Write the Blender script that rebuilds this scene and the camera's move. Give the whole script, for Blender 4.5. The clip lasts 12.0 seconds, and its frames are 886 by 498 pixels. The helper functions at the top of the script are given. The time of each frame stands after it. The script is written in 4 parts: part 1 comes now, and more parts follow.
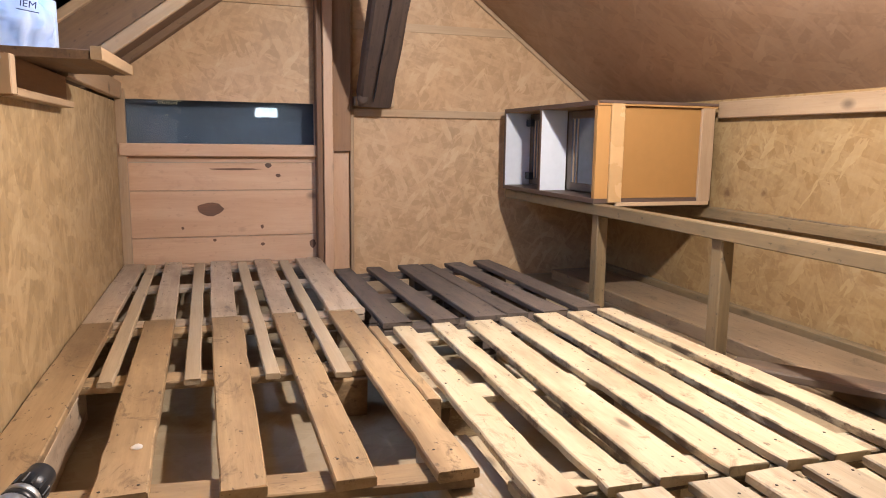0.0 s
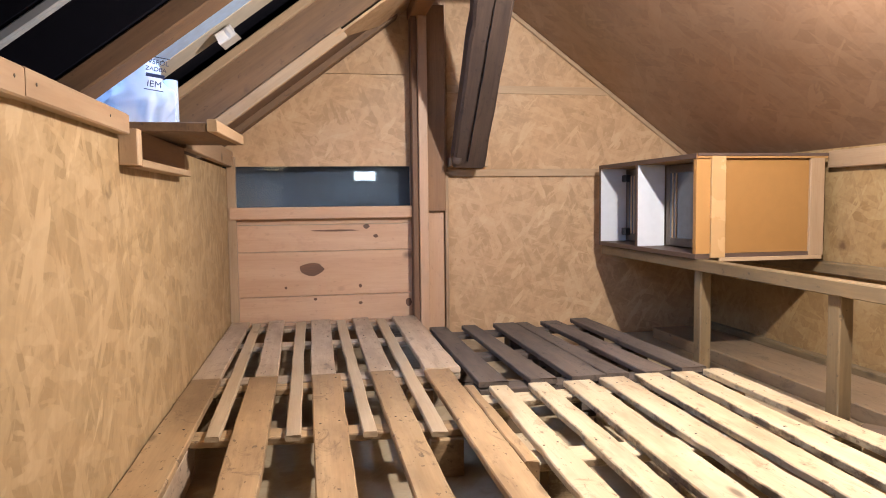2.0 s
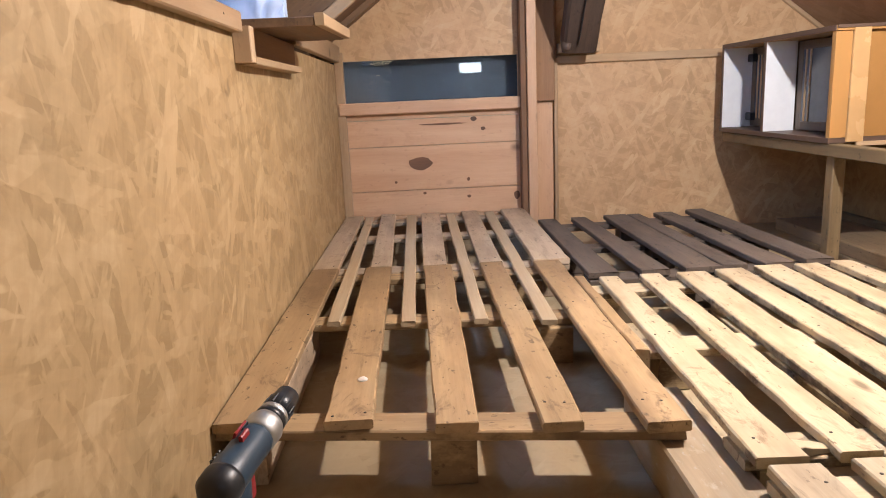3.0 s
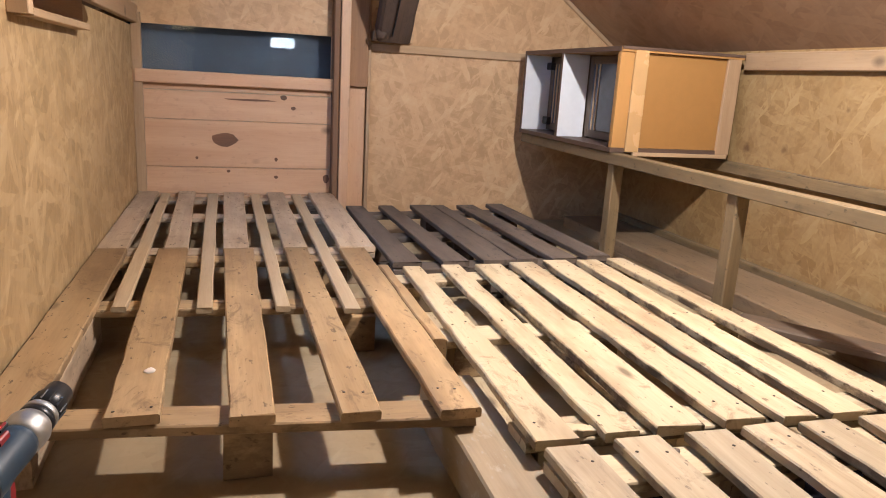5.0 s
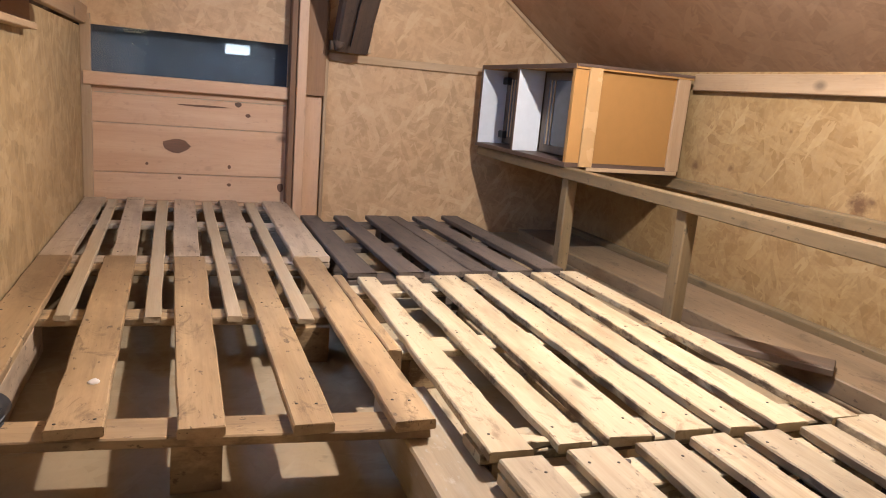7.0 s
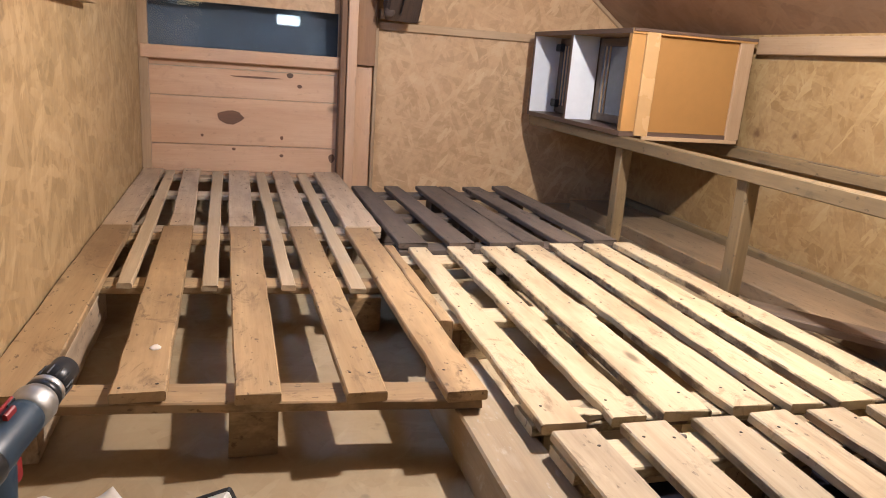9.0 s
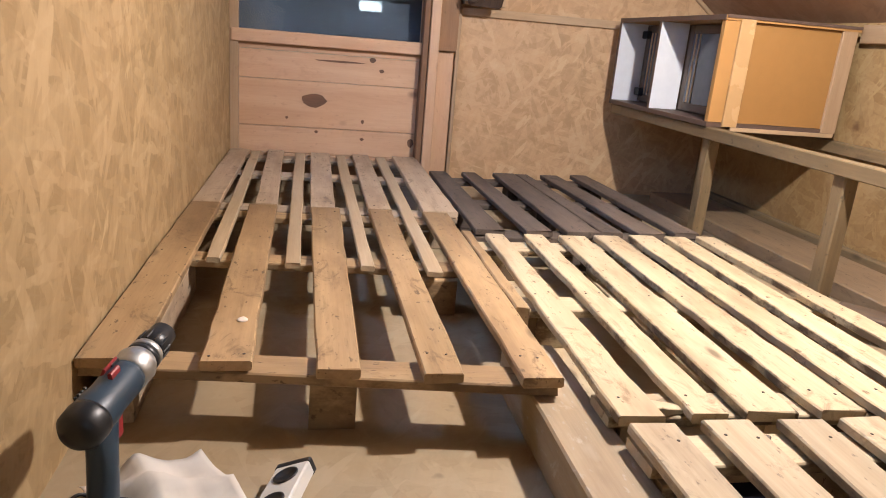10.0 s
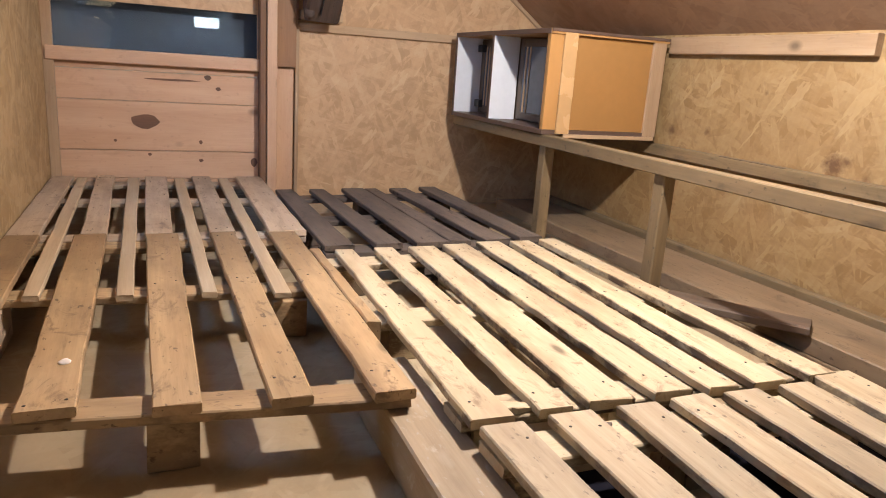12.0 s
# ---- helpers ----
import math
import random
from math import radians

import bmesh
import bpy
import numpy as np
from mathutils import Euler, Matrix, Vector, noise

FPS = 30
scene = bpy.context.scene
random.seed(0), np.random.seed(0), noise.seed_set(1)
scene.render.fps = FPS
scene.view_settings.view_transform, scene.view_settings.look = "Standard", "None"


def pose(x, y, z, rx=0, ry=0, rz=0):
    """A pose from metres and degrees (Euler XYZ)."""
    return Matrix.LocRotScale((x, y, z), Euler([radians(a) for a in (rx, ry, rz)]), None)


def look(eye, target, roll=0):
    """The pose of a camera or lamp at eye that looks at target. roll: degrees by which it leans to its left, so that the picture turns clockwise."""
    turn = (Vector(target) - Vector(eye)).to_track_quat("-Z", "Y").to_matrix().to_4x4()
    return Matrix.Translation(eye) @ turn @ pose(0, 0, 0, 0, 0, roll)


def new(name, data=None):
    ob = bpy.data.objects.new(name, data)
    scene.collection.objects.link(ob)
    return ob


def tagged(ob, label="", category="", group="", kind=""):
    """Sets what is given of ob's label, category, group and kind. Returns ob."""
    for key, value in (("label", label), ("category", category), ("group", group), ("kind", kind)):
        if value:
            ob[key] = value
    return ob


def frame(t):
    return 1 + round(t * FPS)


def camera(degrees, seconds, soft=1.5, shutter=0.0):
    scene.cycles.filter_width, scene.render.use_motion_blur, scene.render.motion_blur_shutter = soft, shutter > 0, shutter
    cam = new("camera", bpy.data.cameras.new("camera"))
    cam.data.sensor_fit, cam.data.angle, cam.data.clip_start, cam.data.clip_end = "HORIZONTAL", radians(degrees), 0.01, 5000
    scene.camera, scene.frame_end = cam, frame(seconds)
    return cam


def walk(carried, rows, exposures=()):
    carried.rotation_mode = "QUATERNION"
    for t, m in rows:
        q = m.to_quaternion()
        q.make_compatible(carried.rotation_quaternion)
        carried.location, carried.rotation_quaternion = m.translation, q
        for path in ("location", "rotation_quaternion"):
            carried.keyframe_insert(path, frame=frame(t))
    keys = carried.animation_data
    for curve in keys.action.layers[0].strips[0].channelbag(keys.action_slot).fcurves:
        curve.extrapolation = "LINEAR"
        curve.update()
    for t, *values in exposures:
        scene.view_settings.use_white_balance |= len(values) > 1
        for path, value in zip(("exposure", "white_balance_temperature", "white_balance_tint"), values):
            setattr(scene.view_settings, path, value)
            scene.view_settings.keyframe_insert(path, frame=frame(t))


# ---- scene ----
cam = camera(64.83, 12.0, soft=1.0)
PATH = [
    (0.0, pose(0.423, 0.272, 0.716, 81.25, -0.74, -17.80)),
    (0.5, pose(0.425, 0.273, 0.715, 90.20, -1.12, -16.62)),
    (1.0, pose(0.425, 0.264, 0.721, 91.98, -0.87, -16.89)),
    (1.5, pose(0.416, 0.272, 0.709, 89.53, -0.32, -16.30)),
    (2.0, pose(0.420, 0.270, 0.715, 86.03, 0.65, -10.19)),
    (2.5, pose(0.409, 0.269, 0.713, 83.68, 1.13, -4.46)),
    (3.0, pose(0.416, 0.266, 0.706, 77.66, 2.60, -1.58)),
    (3.2, pose(0.416, 0.266, 0.706, 75.91, 2.17, -4.32)),
    (4.8, pose(0.420, 0.270, 0.720, 76.23, -2.61, -13.99)),
    (5.0, pose(0.420, 0.270, 0.720, 76.35, -3.29, -16.38)),
    (5.5, pose(0.418, 0.271, 0.716, 76.45, -4.38, -20.10)),
    (6.0, pose(0.415, 0.275, 0.716, 76.53, -4.43, -19.31)),
    (6.5, pose(0.415, 0.271, 0.718, 77.18, -4.88, -19.84)),
    (8.3, pose(0.417, 0.273, 0.718, 77.93, -5.27, -19.43)),
    (8.5, pose(0.417, 0.273, 0.718, 77.48, -5.16, -18.90)),
    (9.0, pose(0.413, 0.283, 0.715, 74.85, -4.13, -15.93)),
    (9.5, pose(0.391, 0.283, 0.712, 74.87, -4.92, -9.54)),
    (10.0, pose(0.393, 0.282, 0.708, 73.40, -4.65, -9.77)),
    (10.5, pose(0.396, 0.285, 0.705, 71.35, -4.77, -11.69)),
    (11.0, pose(0.395, 0.283, 0.705, 74.10, -4.06, -11.70)),
    (11.5, pose(0.401, 0.281, 0.703, 73.19, -3.75, -12.66)),
    (12.0, pose(0.429, 0.285, 0.704, 75.53, -3.84, -21.82)),
]
walk(cam, PATH, exposures=[(0.0, 0.05), (0.5, 0.22), (1.0, -0.02), (1.5, 0.0), (2.0, 0.16), (2.5, 0.20), (3.0, 0.12), (5.0, -0.02), (8.5, 0.0), (9.5, 0.1), (10.5, 0.1), (11.5, 0.05), (12.0, 0.0)])

# ---- light ----
world = bpy.data.worlds.new("sky")
scene.world = world
world.use_nodes = True
sky = world.node_tree.nodes.new("ShaderNodeTexSky")
sky.sky_type, sky.sun_disc, sky.sun_elevation, sky.sun_rotation = "NISHITA", False, radians(25), radians(200)
back = world.node_tree.nodes["Background"]
world.node_tree.links.new(sky.outputs[0], back.inputs[0])
back.inputs[1].default_value = 0.10


def lamp(name, kind, energy, color, m, **more):
    data = bpy.data.lights.new(name, kind)
    data.energy, data.color = energy, color
    if "radius" in more:
        data.shadow_soft_size = more["radius"]
    if "size" in more:
        data.shape, data.size, data.size_y = "RECTANGLE", more["size"][0], more["size"][1]
    ob = new(name, data)
    ob.matrix_world = m
    return ob


BULB = (1.46, 1.62, 1.42)
lamp("bulb_light", "POINT", 142, (0.985, 0.93, 0.92), pose(*BULB), radius=0.03)
# daylight in the roof window and in the small opening of the rear gable
lamp("roof_window_light", "AREA", 11, (0.30, 0.52, 1.0), look((-0.05, 2.35, 1.30), (0.55, 2.45, 0.55)), size=(0.45, 0.6))
lamp("rear_window_light", "AREA", 3.0, (0.62, 0.80, 1.0), pose(1.0, -1.49, 1.03, 90, 0, 0), size=(0.26, 0.11))


# ---- materials ----
def nodes_of(name):
    m = bpy.data.materials.new(name)
    m.use_nodes = True
    t = m.node_tree
    return m, t, t.nodes["Principled BSDF"]


def add(t, kind, **v):
    n = t.nodes.new(kind)
    for k, x in v.items():
        if k in n.inputs:
            n.inputs[k].default_value = x
    return n


def math_node(t, op, a, b=None):
    n = t.nodes.new("ShaderNodeMath")
    n.operation = op
    for i, x in enumerate((a, b)):
        if x is None:
            continue
        if isinstance(x, (int, float)):
            n.inputs[i].default_value = x
        else:
            t.links.new(x, n.inputs[i])
    return n.outputs[0]


def mix_color(t, fac, a, b, blend="MIX"):
    n = t.nodes.new("ShaderNodeMix")
    n.data_type, n.blend_type = "RGBA", blend
    for i, x in ((0, fac), (6, a), (7, b)):
        if isinstance(x, (int, float)):
            n.inputs[i].default_value = x
        elif isinstance(x, tuple):
            n.inputs[i].default_value = (*x[:3], 1)
        else:
            t.links.new(x, n.inputs[i])
    return n.outputs[2]


def ramp(t, fac, *stops):
    n = t.nodes.new("ShaderNodeValToRGB")
    e = n.color_ramp.elements
    while len(e) < len(stops):
        e.new(0.5)
    for k, (p, c) in zip(e, stops):
        k.position, k.color = p, ((*c, 1) if isinstance(c, tuple) else (c, c, c, 1))
    t.links.new(fac, n.inputs[0])
    return n.outputs[0]


def coords(t, scale, turn=0.0, shift=True):
    c, mp = t.nodes.new("ShaderNodeTexCoord"), t.nodes.new("ShaderNodeMapping")
    mp.inputs["Scale"].default_value = scale
    spin = t.nodes.new("ShaderNodeMapping")
    spin.inputs["Rotation"].default_value = (0, 0, turn)
    t.links.new(spin.outputs[0], mp.inputs[0])
    if shift:
        o, mul = t.nodes.new("ShaderNodeObjectInfo"), t.nodes.new("ShaderNodeVectorMath")
        mul.operation = "MULTIPLY_ADD"
        mul.inputs[1].default_value = (7.0, 13.0, 5.0)
        t.links.new(o.outputs["Random"], mul.inputs[0])
        t.links.new(c.outputs["Object"], mul.inputs[2])
        t.links.new(mul.outputs[0], spin.inputs[0])
    else:
        t.links.new(c.outputs["Object"], spin.inputs[0])
    return mp.outputs[0]


def noise_of(t, vec, scale=1.0, detail=4.0, rough=0.55, warp=0.0):
    n = add(t, "ShaderNodeTexNoise", Scale=scale, Detail=detail, Roughness=rough, Distortion=warp)
    t.links.new(vec, n.inputs["Vector"])
    return n.outputs[0]


def bump(t, b, height, strength=0.3, dist=0.002):
    n = add(t, "ShaderNodeBump", Strength=strength, Distance=dist)
    t.links.new(height, n.inputs["Height"])
    t.links.new(n.outputs[0], b.inputs["Normal"])


def eased(c, k=0.03):
    """A wood colour taken down to its bare, unlit depth."""
    g = 0.3 * c[0] + 0.59 * c[1] + 0.11 * c[2]
    return tuple((v + (g - v) * k) * 0.57 for v in c)


def osb(name, dark, mid, light, flake=1.0, rough=0.62, stain=0.25, marks=()):
    """Pressed strand board: long flakes lying in all directions, waxy, with a few dark chips."""
    dark, mid, light = eased(dark), eased(mid), eased(light)
    m, t, b = nodes_of(name)
    vals = []
    for k, turn in enumerate((0.25, 1.2, 2.2, 2.85)):
        v = coords(t, (11 * flake, 42 * flake, 30), turn)
        w = add(t, "ShaderNodeTexNoise", Scale=1.3, Detail=2.0)
        t.links.new(v, w.inputs["Vector"])
        vm = t.nodes.new("ShaderNodeVectorMath")
        vm.operation = "MULTIPLY_ADD"
        vm.inputs[1].default_value = (1.6, 1.6, 1.6)
        t.links.new(w.outputs["Color"], vm.inputs[0])
        t.links.new(v, vm.inputs[2])
        vo = t.nodes.new("ShaderNodeTexVoronoi")
        vo.feature = "SMOOTH_F1"
        vo.inputs["Scale"].default_value, vo.inputs["Smoothness"].default_value = 1.0, 0.22
        t.links.new(vm.outputs[0], vo.inputs["Vector"])
        s = t.nodes.new("ShaderNodeSeparateColor")
        t.links.new(vo.outputs["Color"], s.inputs[0])
        vals.append(s.outputs[0])
    top = math_node(t, "MAXIMUM", math_node(t, "MAXIMUM", vals[0], vals[1]), math_node(t, "MULTIPLY", vals[2], 0.97))
    chip = math_node(t, "MULTIPLY", vals[3], 0.10)
    fine = noise_of(t, coords(t, (10, 60, 40), 0.4), 1.0, 6, 0.62)
    cross = noise_of(t, coords(t, (12, 55, 40), 1.9), 1.0, 6, 0.62)
    mixv = math_node(t, "ADD", math_node(t, "ADD", math_node(t, "MULTIPLY", top, 0.30), chip), math_node(t, "ADD", math_node(t, "MULTIPLY", fine, 0.28), math_node(t, "MULTIPLY", cross, 0.26)))
    col = ramp(t, mixv, (0.42, dark), (0.58, mid), (0.76, light))
    col = mix_color(t, ramp(t, vals[2], (0.88, 0.0), (0.97, 0.26)), col, tuple(min(0.85, c * 1.12) for c in light))
    col = mix_color(t, ramp(t, vals[1], (0.04, 0.30), (0.10, 0.0)), col, tuple(c * 0.8 for c in dark))
    big = noise_of(t, coords(t, (1.6, 1.6, 1.6)), 1.0, 3)
    col = mix_color(t, ramp(t, big, (0.35, 0.0), (0.75, stain)), col, tuple(c * f for c, f in zip(mid, (0.72, 0.60, 0.5))))
    spots = noise_of(t, coords(t, (16, 16, 16)), 1.0, 2)
    col = mix_color(t, ramp(t, spots, (0.72, 0.0), (0.80, 0.55)), col, tuple(c * 0.45 for c in dark))
    for x, y, r, k in marks:
        c = t.nodes.new("ShaderNodeTexCoord")
        w = add(t, "ShaderNodeTexNoise", Scale=38.0, Detail=4.0, Roughness=0.7)
        t.links.new(c.outputs["Object"], w.inputs["Vector"])
        vm = t.nodes.new("ShaderNodeVectorMath")
        vm.operation = "MULTIPLY_ADD"
        vm.inputs[1].default_value = (r * 1.6, r * 1.6, 0)
        t.links.new(w.outputs["Color"], vm.inputs[0])
        t.links.new(c.outputs["Object"], vm.inputs[2])
        dist = t.nodes.new("ShaderNodeVectorMath")
        dist.operation = "DISTANCE"
        dist.inputs[1].default_value = (x + r * 0.8, y + r * 0.8, 0)
        t.links.new(vm.outputs[0], dist.inputs[0])
        col = mix_color(t, ramp(t, math_node(t, "DIVIDE", dist.outputs["Value"], r), (0.25, k), (1.0, 0.0)), col, (0.10, 0.045, 0.018))
    t.links.new(col, b.inputs["Base Color"])
    t.links.new(ramp(t, fine, (0.3, rough - 0.12), (0.7, rough + 0.1)), b.inputs["Roughness"])
    bump(t, b, mixv, 0.25, 0.0012)
    return m


def wood(name, dark, light, stain=(0.12, 0.09, 0.06), dirt=0.3, knots=0.6, rough=0.68, grain=1.0, vary=0.35, bark=0.0, aged=None):
    """Sawn softwood with its grain along local x."""
    dark, light, stain = eased(dark), eased(light), tuple(c * 0.8 for c in stain)
    m, t, b = nodes_of(name)
    v = coords(t, (1.4, 26 * grain, 26 * grain))
    g = noise_of(t, v, 1.0, 6, 0.6, 0.6)
    fine = noise_of(t, coords(t, (9, 190, 190)), 1.0, 3)
    both = math_node(t, "ADD", math_node(t, "MULTIPLY", g, 0.75), math_node(t, "MULTIPLY", fine, 0.25))
    col = ramp(t, both, (0.33, dark), (0.66, light))
    kv = coords(t, (3.2, 9.0, 5.0))
    k = add(t, "ShaderNodeTexVoronoi", Scale=1.0)
    t.links.new(kv, k.inputs["Vector"])
    col = mix_color(t, ramp(t, k.outputs["Distance"], (0.05, knots), (0.12, 0.0)), col, tuple(c * 0.30 for c in dark))
    big = noise_of(t, coords(t, (2.2, 7, 7)), 1.0, 4, 0.65)
    col = mix_color(t, ramp(t, big, (0.46, 0.0), (0.70, dirt)), col, stain)
    smear = noise_of(t, coords(t, (5, 40, 20)), 1.0, 5, 0.7)
    col = mix_color(t, ramp(t, smear, (0.58, 0.0), (0.74, min(1.0, dirt * 0.8))), col, tuple(c * 0.5 for c in stain))
    blot = noise_of(t, coords(t, (7, 12, 12)), 1.0, 6, 0.72, 0.8)
    col = mix_color(t, ramp(t, blot, (0.57, 0.0), (0.66, dirt)), col, tuple(c * 0.8 for c in stain))
    speck = noise_of(t, coords(t, (34, 70, 60)), 1.0, 3, 0.6)
    col = mix_color(t, ramp(t, speck, (0.64, 0.0), (0.70, min(0.9, dirt * 1.3))), col, tuple(c * 0.55 for c in stain))
    pale = noise_of(t, coords(t, (4, 9, 9)), 1.0, 5, 0.7)
    col = mix_color(t, ramp(t, pale, (0.60, 0.0), (0.72, dirt * 0.5)), col, tuple(min(0.8, c * 1.25) for c in light))
    if bark or aged:
        g0, split = t.nodes.new("ShaderNodeTexCoord"), t.nodes.new("ShaderNodeSeparateXYZ")
        t.links.new(g0.outputs["Generated"], split.inputs[0])
        ragged = noise_of(t, coords(t, (6, 14, 10)), 1.0, 5, 0.7)
    if bark:
        # strips of bark left on the edges
        off = math_node(t, "ABSOLUTE", math_node(t, "SUBTRACT", split.outputs[1], 0.5))
        edge = math_node(t, "ADD", off, math_node(t, "MULTIPLY", math_node(t, "SUBTRACT", ragged, 0.5), 0.34))
        col = mix_color(t, ramp(t, edge, (0.465, 0.0), (0.505, bark)), col, (0.075, 0.042, 0.020))
    if aged:
        # grey weathering creeping along the board from one end
        spread = math_node(t, "ADD", split.outputs[0], math_node(t, "MULTIPLY", math_node(t, "SUBTRACT", ragged, 0.5), 0.7))
        col = mix_color(t, ramp(t, spread, (aged[0], 0.0), (aged[1], aged[2])), col, aged[3])
    o = t.nodes.new("ShaderNodeObjectInfo")
    hv = t.nodes.new("ShaderNodeHueSaturation")
    t.links.new(math_node(t, "ADD", math_node(t, "MULTIPLY", o.outputs["Random"], vary), 1.0 - vary / 2), hv.inputs["Value"])
    t.links.new(col, hv.inputs["Color"])
    t.links.new(hv.outputs[0], b.inputs["Base Color"])
    t.links.new(ramp(t, g, (0.3, rough - 0.1), (0.7, rough + 0.12)), b.inputs["Roughness"])
    bump(t, b, both, 0.45, 0.002)
    return m


def plain(name, color, rough=0.5, metal=0.0, grainy=0.12, scale=30, glow=None):
    m, t, b = nodes_of(name)
    n = noise_of(t, coords(t, (scale, scale, scale)), 1.0, 5)
    t.links.new(ramp(t, n, (0.3, tuple(c * (1 - grainy) for c in color)), (0.7, tuple(min(1, c * (1 + grainy)) for c in color))), b.inputs["Base Color"])
    t.links.new(ramp(t, n, (0.3, max(0.03, rough - 0.08)), (0.7, min(1, rough + 0.08))), b.inputs["Roughness"])
    b.inputs["Metallic"].default_value = metal
    bump(t, b, n, 0.12, 0.001)
    return m


def glass(name, tint=(0.9, 0.95, 0.97), rough=0.03):
    m, t, b = nodes_of(name)
    b.inputs["Base Color"].default_value = (*tint, 1)
    b.inputs["Roughness"].default_value, b.inputs["Transmission Weight"].default_value, b.inputs["IOR"].default_value = rough, 1.0, 1.45
    return m


OSB_WALL = osb("strand_board_wall", (0.50, 0.335, 0.152), (0.68, 0.475, 0.235), (0.86, 0.645, 0.37), 0.75)
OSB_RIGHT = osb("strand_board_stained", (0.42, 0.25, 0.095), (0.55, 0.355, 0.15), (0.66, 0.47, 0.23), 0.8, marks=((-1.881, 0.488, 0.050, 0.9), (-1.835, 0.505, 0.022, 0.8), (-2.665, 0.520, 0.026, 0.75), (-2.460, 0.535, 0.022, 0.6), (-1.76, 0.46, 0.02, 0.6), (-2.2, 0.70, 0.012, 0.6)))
OSB_GABLE = osb("strand_board_gable", (0.70, 0.435, 0.215), (0.89, 0.572, 0.30), (0.98, 0.695, 0.41), 0.8)
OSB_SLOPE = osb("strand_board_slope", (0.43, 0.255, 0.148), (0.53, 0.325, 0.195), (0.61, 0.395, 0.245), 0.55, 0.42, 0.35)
OSB_FLOOR = osb("strand_board_floor", (0.50, 0.375, 0.215), (0.58, 0.45, 0.27), (0.65, 0.525, 0.34), 0.8, 0.7, 0.45)
PINE = wood("planed_pine", (0.52, 0.32, 0.17), (0.70, 0.48, 0.28), dirt=0.12, knots=0.75, rough=0.55, grain=0.6, vary=0.15)
PINE_PINK = wood("pinkish_pine", (0.80, 0.47, 0.265), (0.96, 0.61, 0.37), (0.30, 0.15, 0.08), dirt=0.14, knots=0.8, rough=0.5, grain=0.5, vary=0.12)
BATTEN = wood("pale_batten", (0.64, 0.415, 0.22), (0.82, 0.575, 0.34), dirt=0.10, knots=0.5, vary=0.15)
ORANGE = wood("orange_brown_timber", (0.36, 0.17, 0.07), (0.52, 0.28, 0.13), dirt=0.15, knots=0.5, vary=0.1)
DARK_ORANGE = wood("dark_brown_upright", (0.20, 0.095, 0.045), (0.32, 0.16, 0.075), dirt=0.2, knots=0.5, vary=0.1)
OLD_BEAM = wood("old_dark_beam", (0.085, 0.05, 0.035), (0.19, 0.125, 0.09), (0.04, 0.025, 0.02), dirt=0.45, knots=0.3, rough=0.8, vary=0.1)
# for the unseen rear gable: dark, so that little light bounces back
REAR_DARK = wood("dark_brown_rear_boarding", (0.13, 0.072, 0.036), (0.30, 0.17, 0.085), (0.03, 0.02, 0.016), dirt=0.7, vary=0.1)
RAFTER = wood("brown_rafter", (0.22, 0.118, 0.055), (0.38, 0.22, 0.112), (0.08, 0.05, 0.04), dirt=0.35, vary=0.15)
PALLET_TAN = wood("tan_pallet_wood", (0.58, 0.365, 0.165), (0.79, 0.535, 0.27), (0.14, 0.08, 0.040), dirt=0.55, knots=0.6, bark=0.5, aged=(0.48, 0.95, 0.62, (0.165, 0.098, 0.047)))
PALLET_GREY = wood("greyed_pallet_wood", (0.60, 0.425, 0.265), (0.80, 0.61, 0.415), (0.16, 0.11, 0.075), dirt=0.5, knots=0.4)
PALLET_PALE = wood("pale_pallet_wood", (0.78, 0.60, 0.345), (0.95, 0.77, 0.49), (0.26, 0.155, 0.072), dirt=0.55, knots=0.9, bark=0.85)
# near pallet: pale wood with its shade put into a greyer brown
PALLET_PALE_SHADED = wood("shaded_pale_pallet_wood", (0.58, 0.43, 0.24), (0.84, 0.68, 0.45), (0.22, 0.15, 0.09), dirt=0.5, knots=0.7, bark=0.6)
PALLET_DARK = wood("weathered_dark_pallet_wood", (0.12, 0.085, 0.062), (0.235, 0.175, 0.132), (0.030, 0.022, 0.018), dirt=0.55, knots=0.3, rough=0.8)
STRIP = wood("new_pale_strip", (0.64, 0.46, 0.265), (0.84, 0.645, 0.41), dirt=0.1, knots=0.4, vary=0.12)
GREEN_POST = wood("greenish_post_timber", (0.25, 0.165, 0.075), (0.40, 0.27, 0.13), (0.09, 0.07, 0.038), dirt=0.45, vary=0.2)
DIRTY_PLANK = wood("stained_floor_plank", (0.40, 0.285, 0.16), (0.60, 0.455, 0.28), (0.78, 0.73, 0.62), dirt=0.42, knots=0.2, grain=0.6)
BOARD_TAN = wood("dusty_tan_board", (0.36, 0.235, 0.12), (0.47, 0.325, 0.185), (0.11, 0.065, 0.035), dirt=0.5, knots=0.1, grain=0.4)
DARK_PLANK = wood("dark_offcut_wood", (0.14, 0.088, 0.055), (0.25, 0.165, 0.105), dirt=0.4)
NAIL = plain("nail_iron", (0.06, 0.045, 0.035), 0.55, 0.6)
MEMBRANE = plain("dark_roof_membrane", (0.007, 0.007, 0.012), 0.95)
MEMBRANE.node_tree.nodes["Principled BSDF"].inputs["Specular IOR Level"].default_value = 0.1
GREY_FELT = plain("grey_roof_felt", (0.14, 0.17, 0.19), 0.7, scale=9, grainy=0.3)
FELT_STRIP = plain("pale_grey_strip", (0.34, 0.36, 0.38), 0.6, scale=9, grainy=0.2)
